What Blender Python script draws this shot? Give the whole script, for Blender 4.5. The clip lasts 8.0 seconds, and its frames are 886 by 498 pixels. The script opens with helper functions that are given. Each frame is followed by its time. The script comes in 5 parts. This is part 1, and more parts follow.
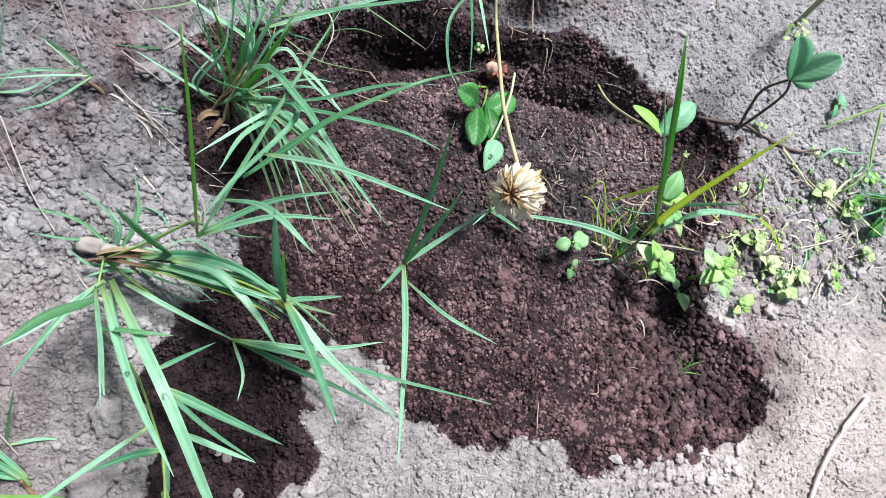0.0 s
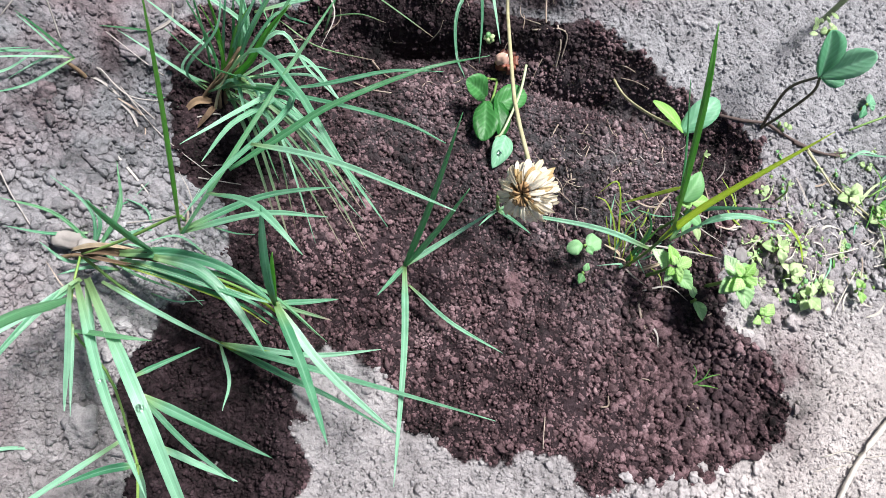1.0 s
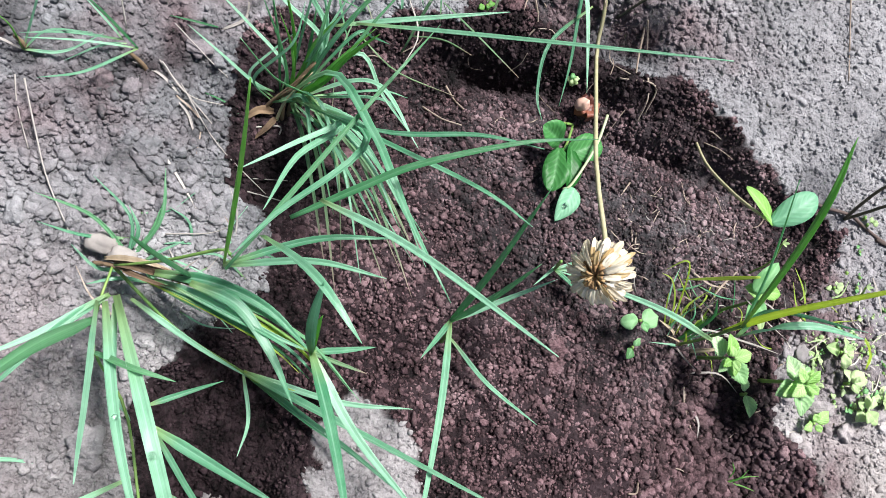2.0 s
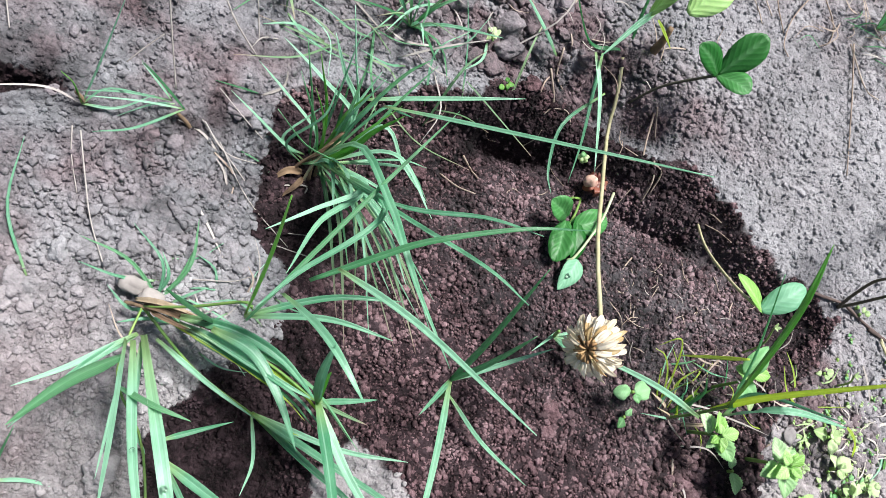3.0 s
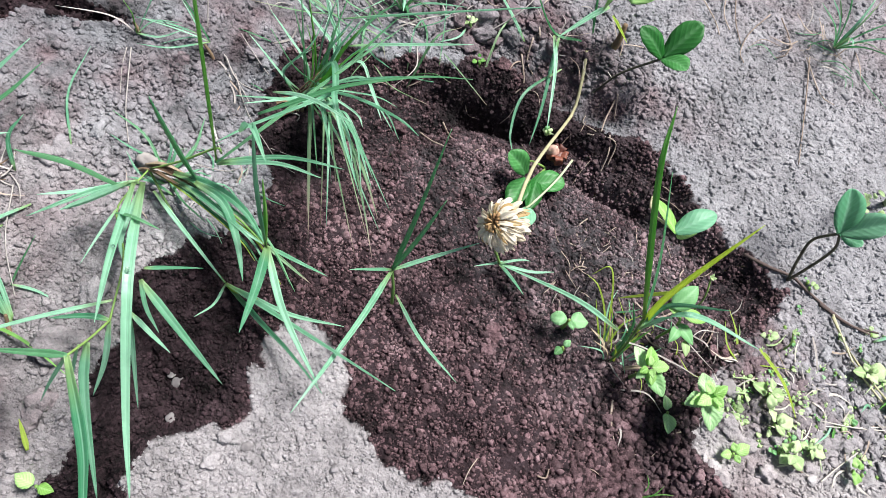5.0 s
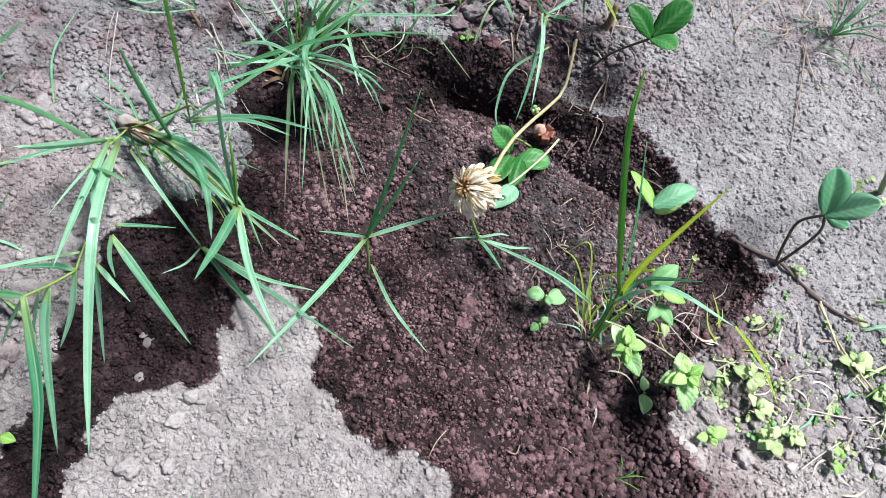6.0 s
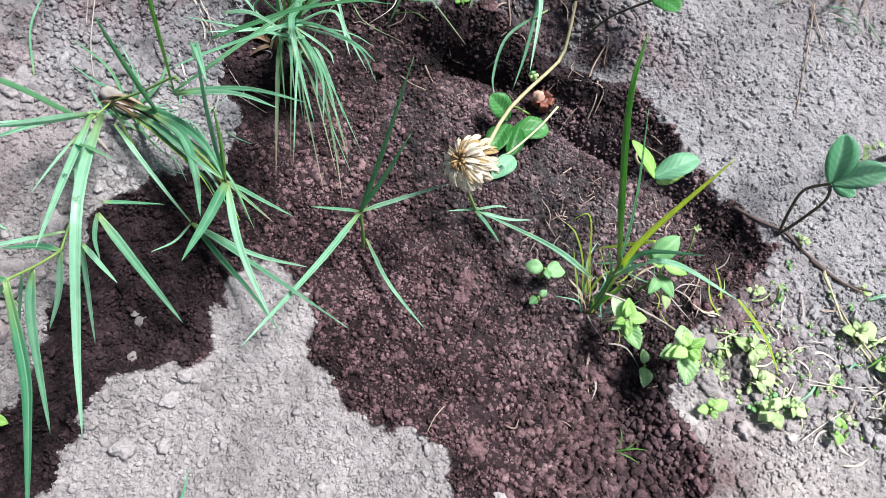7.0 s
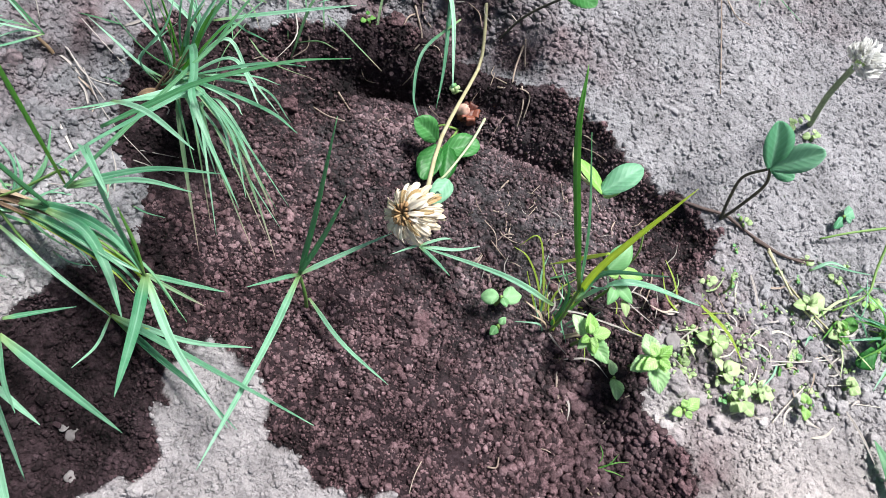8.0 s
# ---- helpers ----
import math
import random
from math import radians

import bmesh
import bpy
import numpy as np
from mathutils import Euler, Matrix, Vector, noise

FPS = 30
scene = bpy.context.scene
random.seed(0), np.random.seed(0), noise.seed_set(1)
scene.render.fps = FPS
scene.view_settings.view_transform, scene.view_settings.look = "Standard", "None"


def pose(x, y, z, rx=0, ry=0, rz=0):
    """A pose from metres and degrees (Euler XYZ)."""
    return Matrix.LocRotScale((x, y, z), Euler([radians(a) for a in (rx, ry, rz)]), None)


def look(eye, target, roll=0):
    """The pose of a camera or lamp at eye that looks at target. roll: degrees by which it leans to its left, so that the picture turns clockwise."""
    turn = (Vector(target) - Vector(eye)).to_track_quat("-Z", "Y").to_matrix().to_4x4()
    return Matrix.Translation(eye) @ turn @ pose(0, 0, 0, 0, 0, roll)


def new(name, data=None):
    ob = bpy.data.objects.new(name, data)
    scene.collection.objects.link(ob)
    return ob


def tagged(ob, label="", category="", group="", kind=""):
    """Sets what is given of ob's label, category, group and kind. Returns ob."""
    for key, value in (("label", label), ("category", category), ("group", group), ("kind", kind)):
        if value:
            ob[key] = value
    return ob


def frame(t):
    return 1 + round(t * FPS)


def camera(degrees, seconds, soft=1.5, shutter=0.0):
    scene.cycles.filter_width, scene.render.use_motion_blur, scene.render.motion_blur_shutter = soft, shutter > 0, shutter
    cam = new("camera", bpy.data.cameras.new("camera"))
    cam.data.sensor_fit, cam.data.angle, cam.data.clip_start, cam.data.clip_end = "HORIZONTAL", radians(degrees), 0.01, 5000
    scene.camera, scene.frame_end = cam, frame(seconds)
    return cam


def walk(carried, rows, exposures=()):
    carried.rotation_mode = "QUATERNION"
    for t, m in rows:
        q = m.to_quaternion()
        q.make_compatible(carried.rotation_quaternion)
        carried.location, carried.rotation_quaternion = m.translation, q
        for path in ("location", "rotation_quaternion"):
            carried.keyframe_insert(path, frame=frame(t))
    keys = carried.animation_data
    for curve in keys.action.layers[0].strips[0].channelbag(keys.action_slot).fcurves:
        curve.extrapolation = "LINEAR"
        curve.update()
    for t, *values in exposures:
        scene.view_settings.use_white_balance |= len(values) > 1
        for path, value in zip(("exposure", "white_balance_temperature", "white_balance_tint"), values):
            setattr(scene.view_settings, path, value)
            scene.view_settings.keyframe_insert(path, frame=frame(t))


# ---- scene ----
cam = camera(67.0, 8.0, soft=0.6)
PATH = [
    (0, (-0.08499, -0.03883, 0.25747), (0.00356, 0.01349, -0.02434), 60.25),
    (0.5, (-0.08463, -0.03700, 0.24906), (0.00439, 0.01310, -0.03301), 61.54),
    (1, (-0.08041, -0.03437, 0.24210), (0.00683, 0.01668, -0.04035), 61.58),
    (1.5, (-0.08473, -0.02554, 0.23411), (-0.00117, 0.01840, -0.05065), 68.94),
    (2, (-0.09109, -0.01015, 0.22472), (-0.00958, 0.03443, -0.06053), 72.45),
    (2.2, (-0.09414, -0.00822, 0.22857), (-0.01690, 0.04183, -0.05696), 69.48),
    (3.3, (-0.09507, -0.00517, 0.25474), (-0.02508, 0.05713, -0.03025), 65.18),
    (3.5, (-0.08377, -0.01571, 0.27088), (-0.01556, 0.04594, -0.01468), 65.18),
    (4, (-0.06757, -0.04840, 0.28472), (-0.01787, 0.03309, 0.00031), 49.37),
    (4.5, (-0.05139, -0.06437, 0.28048), (-0.02719, 0.02947, -0.00343), 34.75),
    (5, (-0.02202, -0.07896, 0.27283), (-0.00744, 0.02510, -0.00817), 30.68),
    (5.2, (-0.00746, -0.08475, 0.26639), (0.00431, 0.01777, -0.01531), 29.47),
    (6.3, (0.00525, -0.08678, 0.26958), (0.00793, 0.01847, -0.01133), 27.88),
    (6.5, (0.00966, -0.08823, 0.26925), (0.01173, 0.01218, -0.01344), 28.61),
    (7, (0.00059, -0.07982, 0.26449), (0.01253, 0.01110, -0.02115), 31.32),
    (7.5, (-0.00652, -0.07327, 0.26029), (0.01364, 0.01697, -0.02511), 35.42),
    (8, (-0.01710, -0.05099, 0.25469), (0.03213, 0.03631, -0.02807), 43.25),
]
walk(cam, [(t, look(eye, target, roll)) for t, eye, target, roll in PATH])

# ---------------------------------------------------------------- light
world = bpy.data.worlds.new("sky")
scene.world = world
world.use_nodes = True
wn = world.node_tree
sky = wn.nodes.new("ShaderNodeTexSky")
sky.sky_type, sky.sun_disc = "NISHITA", False
SUN_ELEVATION, SUN_AZIMUTH = 64.0, 32.0          # degrees; azimuth from +y towards +x
sky.sun_elevation, sky.sun_rotation = radians(SUN_ELEVATION), radians(SUN_AZIMUTH)
sky.dust_density = 3.0
wn.links.new(sky.outputs["Color"], wn.nodes["Background"].inputs["Color"])
wn.nodes["Background"].inputs["Strength"].default_value = 0.046
sun = new("sun", bpy.data.lights.new("sun", "SUN"))
sun.data.energy, sun.data.angle, sun.data.color = 4.9, radians(15), (1.0, 0.985, 0.985)
se, sa = radians(SUN_ELEVATION), radians(SUN_AZIMUTH)
sun.matrix_world = look((2 * math.sin(sa) * math.cos(se), 2 * math.cos(sa) * math.cos(se), 2 * math.sin(se)), (0, 0, 0))
scene.view_settings.exposure = 0.59


# ---------------------------------------------------------------- materials
def nodes_of(name):
    m = bpy.data.materials.new(name)
    m.use_nodes = True
    return m, m.node_tree.nodes, m.node_tree.links, m.node_tree.nodes["Principled BSDF"]


def noise_node(n, l, scale, detail=4.0, rough=0.6, vec=None):
    t = n.new("ShaderNodeTexNoise")
    t.inputs["Scale"].default_value, t.inputs["Detail"].default_value, t.inputs["Roughness"].default_value = scale, detail, rough
    if vec is not None:
        l.new(vec, t.inputs["Vector"])
    return t


def ramp(n, l, fac, stops):
    r = n.new("ShaderNodeValToRGB")
    e = r.color_ramp.elements
    while len(e) < len(stops):
        e.new(0.5)
    for el, (p, c) in zip(e, stops):
        el.position, el.color = p, (*c, 1)
    l.new(fac, r.inputs["Fac"])
    return r.outputs["Color"]


def mix_rgb(n, l, fac, a, b, mode="MIX"):
    m = n.new("ShaderNodeMix")
    m.data_type, m.blend_type = "RGBA", mode
    for sock, v in ((m.inputs["Factor"], fac), (m.inputs[6], a), (m.inputs[7], b)):
        if isinstance(v, (int, float)):
            sock.default_value = v
        elif isinstance(v, tuple):
            sock.default_value = (*v, 1)
        else:
            l.new(v, sock)
    return m.outputs[2]


def bump(n, l, height, strength, distance, before=None):
    b = n.new("ShaderNodeBump")
    b.inputs["Strength"].default_value, b.inputs["Distance"].default_value = strength, distance
    l.new(height, b.inputs["Height"])
    if before is not None:
        l.new(before, b.inputs["Normal"])
    return b.outputs["Normal"]


DRY = ((0.217, 0.220, 0.232), (0.329, 0.334, 0.352), (0.442, 0.448, 0.472))
SANDY = (1.22, 1.125, 1.08)      # tint of the dusty soil towards the tongue
EAST = (1.15, 1.12, 1.105)       # the crust past the pit is a little paler and warmer
BLEACHED = (1.12, 1.12, 1.09)
DAMP = ((0.010, 0.0052, 0.006), (0.148, 0.088, 0.096), (0.292, 0.2, 0.211))
WET_SHADE = (0.25, 0.25, 0.27)      # the wettest soil and the painted shade, against the damp


def soil_material(name, damp=None):
    """Loam: pale grey-mauve where dry, dark umber where damp. damp None: read from the mesh."""
    m, n, l, b = nodes_of(name)
    pos = n.new("ShaderNodeNewGeometry").outputs["Position"]
    fine, mid, big = noise_node(n, l, 800, 6, 0.7, pos), noise_node(n, l, 130, 4, 0.6, pos), noise_node(n, l, 22, 4, 0.55, pos)
    grain = mix_rgb(n, l, 0.5, fine.outputs["Fac"], mid.outputs["Fac"])
    grain = mix_rgb(n, l, 0.35, grain, big.outputs["Fac"])
    dry = ramp(n, l, grain, ((0.38, DRY[0]), (0.5, DRY[1]), (0.62, DRY[2])))
    place = n.new("ShaderNodeSeparateXYZ")
    l.new(pos, place.inputs[0])
    reach = n.new("ShaderNodeVectorMath")     # the tints belong to this patch and even out away from it
    reach.operation = "LENGTH"
    l.new(pos, reach.inputs[0])
    local = n.new("ShaderNodeMapRange")
    local.interpolation_type = "SMOOTHSTEP"
    local.inputs["From Min"].default_value, local.inputs["From Max"].default_value = 1.4, 0.45
    l.new(reach.outputs["Value"], local.inputs["Value"])

    def within(share):
        q = n.new("ShaderNodeMath")
        q.operation = "MULTIPLY"
        l.new(share, q.inputs[0])
        l.new(local.outputs["Result"], q.inputs[1])
        return q.outputs[0]

    sandy = n.new("ShaderNodeMapRange")     # sandier towards the tongue between the two dug patches
    sandy.interpolation_type = "SMOOTHSTEP"
    sandy.inputs["From Min"].default_value, sandy.inputs["From Max"].default_value = 0.045, -0.05
    l.new(place.outputs["Y"], sandy.inputs["Value"])
    dry = mix_rgb(n, l, within(sandy.outputs["Result"]), dry, mix_rgb(n, l, 1.0, dry, SANDY, "MULTIPLY"))
    east = n.new("ShaderNodeMapRange")
    east.interpolation_type = "SMOOTHSTEP"
    east.inputs["From Min"].default_value, east.inputs["From Max"].default_value = 0.03, 0.12
    l.new(place.outputs["X"], east.inputs["Value"])
    dry = mix_rgb(n, l, within(east.outputs["Result"]), dry, mix_rgb(n, l, 1.0, dry, EAST, "MULTIPLY"))
    patch = n.new("ShaderNodeVectorMath")     # a bleached, dusty patch past the coarse end of the dug soil
    patch.operation = "DISTANCE"
    patch.inputs[1].default_value = (0.20, -0.085, 0.0)
    l.new(pos, patch.inputs[0])
    dusty = n.new("ShaderNodeMapRange")
    dusty.interpolation_type = "SMOOTHSTEP"
    dusty.inputs["From Min"].default_value, dusty.inputs["From Max"].default_value = 0.115, 0.045
    l.new(patch.outputs["Value"], dusty.inputs["Value"])
    dry = mix_rgb(n, l, dusty.outputs["Result"], dry, mix_rgb(n, l, 1.0, dry, BLEACHED, "MULTIPLY"))
    wet = ramp(n, l, grain, ((0.41, DAMP[0]), (0.51, DAMP[1]), (0.63, DAMP[2])))
    wet_shade = n.new("ShaderNodeAttribute")
    wet_shade.attribute_name = "wet_shade"
    wet = mix_rgb(n, l, wet_shade.outputs["Fac"], wet, mix_rgb(n, l, 1.0, wet, WET_SHADE, "MULTIPLY"))
    if damp is None:
        a = n.new("ShaderNodeAttribute")
        a.attribute_name = "damp"
        col = mix_rgb(n, l, a.outputs["Fac"], dry, wet)
    else:
        oi = n.new("ShaderNodeNewGeometry")
        v = n.new("ShaderNodeMapRange")
        v.inputs["To Min"].default_value, v.inputs["To Max"].default_value = (0.45, 1.6) if damp else (0.85, 1.15)
        l.new(oi.outputs["Random Per Island"], v.inputs["Value"])
        a = n.new("ShaderNodeAttribute")
        a.attribute_name = "mixed"          # the other kind of soil mixed in
        dry, wet = mix_rgb(n, l, a.outputs["Fac"], dry, wet), mix_rgb(n, l, a.outputs["Fac"], wet, dry)
        col = mix_rgb(n, l, 1.0, wet if damp else dry, v.outputs["Result"], "MULTIPLY")
    l.new(col, b.inputs["Base Color"])
    b.inputs["Roughness"].default_value = 0.92
    b.inputs["Specular IOR Level"].default_value = 0.25
    dust = noise_node(n, l, 2300, 3, 0.6, pos)
    cell = n.new("ShaderNodeTexVoronoi")
    cell.inputs["Scale"].default_value = 520
    l.new(pos, cell.inputs["Vector"])
    k = 1.0 if damp is None else 0.65       # loose crumbs have their own form
    n0 = bump(n, l, dust.outputs["Fac"], 0.6, 0.0006 * k)
    n1 = bump(n, l, fine.outputs["Fac"], 0.9, 0.0016 * k, n0)
    knobs = noise_node(n, l, 330, 2, 0.5, pos)
    n1 = bump(n, l, knobs.outputs["Fac"], 0.85, 0.0022 * k, n1)
    n2 = bump(n, l, cell.outputs["Distance"], -1.0, 0.0022 * k, n1)
    l.new(n2, b.inputs["Normal"])
    return m


def plant_material(name, dark, light, rough=0.38, glow=0.42, vein=60.0, tip=None, spec=0.5, veins=0.3, pinnate=False, stripes=0.0, pale=0.0, base=None):
    """A leaf: colour varies along it and from leaf to leaf; light passes through it; fine veins."""
    m, n, l, b = nodes_of(name)
    uv = n.new("ShaderNodeUVMap").outputs["UV"]
    sep = n.new("ShaderNodeSeparateXYZ")
    l.new(uv, sep.inputs[0])
    rnd = n.new("ShaderNodeObjectInfo").outputs["Random"]
    pos = n.new("ShaderNodeNewGeometry").outputs["Position"]
    blotch = noise_node(n, l, 160, 4, 0.6, pos).outputs["Fac"]
    f = mix_rgb(n, l, 0.55, blotch, rnd)
    col = ramp(n, l, f, ((0.25, dark), (0.75, light)))
    rib = n.new("ShaderNodeMath")
    rib.operation = "SUBTRACT"
    rib.inputs[1].default_value = 0.5
    l.new(sep.outputs["X"], rib.inputs[0])
    off = n.new("ShaderNodeMath")
    off.operation = "ABSOLUTE"
    l.new(rib.outputs[0], off.inputs[0])
    line = n.new("ShaderNodeMapRange")
    line.inputs["From Min"].default_value, line.inputs["From Max"].default_value = 0.12, 0.02
    line.inputs["To Max"].default_value = 0.35
    l.new(off.outputs[0], line.inputs["Value"])
    col = mix_rgb(n, l, line.outputs["Result"], col, tuple(min(1, 0.1 + 1.15 * c) for c in light))
    if stripes:
        # parallel veins, uneven across the blade
        lanes = n.new("ShaderNodeMapping")
        lanes.inputs["Scale"].default_value = (17.0, 0.8, 1.0)
        l.new(uv, lanes.inputs["Vector"])
        shift = n.new("ShaderNodeVectorMath")
        l.new(lanes.outputs[0], shift.inputs[0])
        l.new(rnd, shift.inputs[1])
        lane = noise_node(n, l, 1.0, 2, 0.5, shift.outputs[0]).outputs["Fac"]
        col = mix_rgb(n, l, stripes, col, ramp(n, l, lane, ((0.35, tuple(0.55 * c for c in dark)), (0.68, tuple(min(1, 1.2 * c + 0.04) for c in light)))))
    if base is not None:
        t = n.new("ShaderNodeMapRange")
        t.inputs["From Min"].default_value, t.inputs["From Max"].default_value = 0.22, 0.0
        l.new(sep.outputs["Y"], t.inputs["Value"])
        col = mix_rgb(n, l, t.outputs["Result"], col, base)
    if tip is not None:
        t = n.new("ShaderNodeMapRange")
        t.inputs["From Min"].default_value, t.inputs["From Max"].default_value = 0.72, 1.0
        l.new(sep.outputs["Y"], t.inputs["Value"])
        col = mix_rgb(n, l, t.outputs["Result"], col, tip)
    l.new(col, b.inputs["Base Color"])
    b.inputs["Roughness"].default_value = rough
    b.inputs["Specular IOR Level"].default_value = spec
    w = n.new("ShaderNodeTexWave")
    w.inputs["Scale"].default_value, w.inputs["Distortion"].default_value = vein / 6.3, 1.6 if pinnate else 0.3
    if pinnate:
        # side veins run forward from the midrib
        k = n.new("ShaderNodeMath")
        k.operation = "MULTIPLY_ADD"
        k.inputs[1].default_value = -0.7
        l.new(off.outputs[0], k.inputs[0])
        l.new(sep.outputs["Y"], k.inputs[2])
        joined = n.new("ShaderNodeCombineXYZ")
        l.new(k.outputs[0], joined.inputs["X"])
        l.new(joined.outputs[0], w.inputs["Vector"])
    else:
        l.new(uv, w.inputs["Vector"])
    if pale:
        # paler side veins in a darker leaf
        l.new(mix_rgb(n, l, 1.0, col, ramp(n, l, w.outputs["Fac"], ((0.62, (1 - 0.4 * pale, 1 - 0.3 * pale, 1 - 0.4 * pale)), (0.97, (1 + 2 * pale, 1 + 1.4 * pale, 1 + 2 * pale)))), "MULTIPLY"), b.inputs["Base Color"])
    nb = bump(n, l, w.outputs["Fac"], veins, 0.00025)
    nb = bump(n, l, noise_node(n, l, 900, 3, 0.5, pos).outputs["Fac"], 0.25, 0.0003, nb)
    l.new(nb, b.inputs["Normal"])
    tr = n.new("ShaderNodeBsdfTranslucent")
    l.new(mix_rgb(n, l, 0.5, col, tuple(min(1, 1.35 * c) for c in light)), tr.inputs["Color"])
    mx = n.new("ShaderNodeMixShader")
    mx.inputs["Fac"].default_value = glow
    l.new(b.outputs[0], mx.inputs[1])
    l.new(tr.outputs[0], mx.inputs[2])
    l.new(mx.outputs[0], n["Material Output"].inputs["Surface"])
    return m


def plain_material(name, dark, light, rough=0.7, scale=250.0, relief=0.4):
    m, n, l, b = nodes_of(name)
    pos = n.new("ShaderNodeNewGeometry").outputs["Position"]
    t = noise_node(n, l, scale, 5, 0.6, pos).outputs["Fac"]
    rnd = n.new("ShaderNodeObjectInfo").outputs["Random"]
    col = ramp(n, l, mix_rgb(n, l, 0.3, t, rnd), ((0.3, dark), (0.7, light)))
    l.new(col, b.inputs["Base Color"])
    b.inputs["Roughness"].default_value = rough
    l.new(bump(n, l, t, relief, 0.0006), b.inputs["Normal"])
    return m


SOIL = soil_material("loam")
CRUMB_DRY, CRUMB_DAMP = soil_material("dry crumb", 0), soil_material("damp crumb", 1)
GRASS = plant_material("grass blade", (0.055, 0.33, 0.145), (0.49, 0.84, 0.61), rough=0.30, glow=0.47, spec=1.0, stripes=0.2, base=(0.36, 0.52, 0.2))
GRASS_BRIGHT = plant_material("fresh grass blade", (0.09, 0.34, 0.06), (0.28, 0.58, 0.14), glow=0.52, stripes=0.2, base=(0.40, 0.48, 0.16))
GRASS_DARK = plant_material("dark grass blade", (0.04, 0.25, 0.09), (0.25, 0.56, 0.30), rough=0.36, glow=0.5, spec=0.9, stripes=0.2)
GRASS_PINK = plant_material("withering grass blade", (0.14, 0.32, 0.16), (0.34, 0.50, 0.28), tip=(0.55, 0.36, 0.33))
GRASS_YELLOW = plant_material("yellow-green grass blade", (0.40, 0.58, 0.08), (0.66, 0.80, 0.20), glow=0.6)
CLOVER = plant_material("clover leaf", (0.022, 0.15, 0.025), (0.085, 0.31, 0.085), rough=0.45, glow=0.32, veins=0.25, spec=0.4, vein=13, pinnate=True, pale=0.16)
CLOVER_GREY = plant_material("bluish clover leaf", (0.13, 0.40, 0.21), (0.30, 0.59, 0.39), rough=0.5, glow=0.32, spec=0.4, veins=0.2, vein=13, pinnate=True, pale=0.07)
LEAF_SOFT = plant_material("soft green leaf", (0.15, 0.40, 0.14), (0.34, 0.62, 0.31), rough=0.5, glow=0.34, spec=0.4, veins=0.1, vein=18, pinnate=True, pale=0.04)
LEAF_PALE = plant_material("pale toothed leaf", (0.30, 0.56, 0.24), (0.58, 0.80, 0.47), rough=0.5, glow=0.36, vein=12, veins=0.5, pinnate=True, pale=0.12)
WEED = plant_material("bright weed leaf", (0.28, 0.55, 0.12), (0.52, 0.78, 0.32), rough=0.5, glow=0.38, vein=12, veins=0.5, pinnate=True, pale=0.12)
WEED_PALE = plant_material("pale weed leaf", (0.38, 0.53, 0.24), (0.63, 0.76, 0.45), rough=0.65, glow=0.36, vein=24, veins=0.2, pinnate=True, pale=0.06)
STEM_GREEN = plain_material("green stem", (0.10, 0.24, 0.05), (0.26, 0.40, 0.10), 0.5)
STEM_STRAW = plain_material("straw-coloured stalk", (0.34, 0.32, 0.17), (0.58, 0.54, 0.35), 0.55)
STEM_PALE = plain_material("pale green petiole", (0.36, 0.45, 0.24), (0.58, 0.66, 0.42), 0.55)
STEM_DARK = plain_material("dark petiole", (0.05, 0.045, 0.035), (0.12, 0.12, 0.075), 0.6)
STEM_MID = plain_material("dull green stalk", (0.09, 0.15, 0.07), (0.22, 0.30, 0.15), 0.6)
STRAW = plain_material("dry straw", (0.26, 0.235, 0.215), (0.48, 0.44, 0.41), 0.7)
STRAW_PALE = plain_material("bleached straw", (0.42, 0.385, 0.33), (0.66, 0.61, 0.54), 0.7)
STRAW_TAN = plain_material("tan dry sheath", (0.30, 0.23, 0.15), (0.58, 0.48, 0.35), 0.7)
ROOT = plain_material("fine root", (0.24, 0.18, 0.14), (0.50, 0.41, 0.34), 0.75)
BARK = plain_material("dead twig", (0.05, 0.035, 0.03), (0.14, 0.10, 0.09), 0.85)
SHEATH = plain_material("dead grass sheath", (0.08, 0.05, 0.03), (0.26, 0.175, 0.105), 0.85)
PETAL = plant_material("withered petal", (0.74, 0.64, 0.46), (0.94, 0.89, 0.76), rough=0.7, glow=0.3, vein=30, tip=(0.78, 0.66, 0.46))
PETAL_TAN = plant_material("browned petal", (0.46, 0.32, 0.14), (0.72, 0.58, 0.34), rough=0.75, glow=0.3, vein=30, tip=(0.55, 0.38, 0.18))
PETAL_WHITE = plant_material("white petal", (0.86, 0.86, 0.82), (0.95, 0.95, 0.93), rough=0.6, glow=0.45, vein=30)
CALYX = plain_material("brown calyx", (0.20, 0.10, 0.04), (0.48, 0.32, 0.15), 0.7)
RED_BUD = plain_material("reddish brown husk", (0.07, 0.02, 0.015), (0.26, 0.09, 0.055), 0.5)
PINK_BUD = plain_material("pale pink bulb", (0.55, 0.30, 0.22), (0.78, 0.55, 0.45), 0.45)
STONE = plain_material("cream stone", (0.26, 0.236, 0.222), (0.41, 0.375, 0.35), 0.85)
PEBBLE = plain_material("pale pebble", (0.15, 0.135, 0.135), (0.30, 0.28, 0.28), 0.9)


# ---------------------------------------------------------------- the ground's form, in millimetres
def smooth(a, b, x):
    t = np.clip((x - a) / (b - a), 0, 1)
    return t * t * (3 - 2 * t)


def hill(x, y, cx, cy, sx, sy, turn=0.0):
    c, s = math.cos(radians(turn)), math.sin(radians(turn))
    u, v = (x - cx) * c + (y - cy) * s, -(x - cx) * s + (y - cy) * c
    return np.exp(-0.5 * ((u / sx) ** 2 + (v / sy) ** 2))


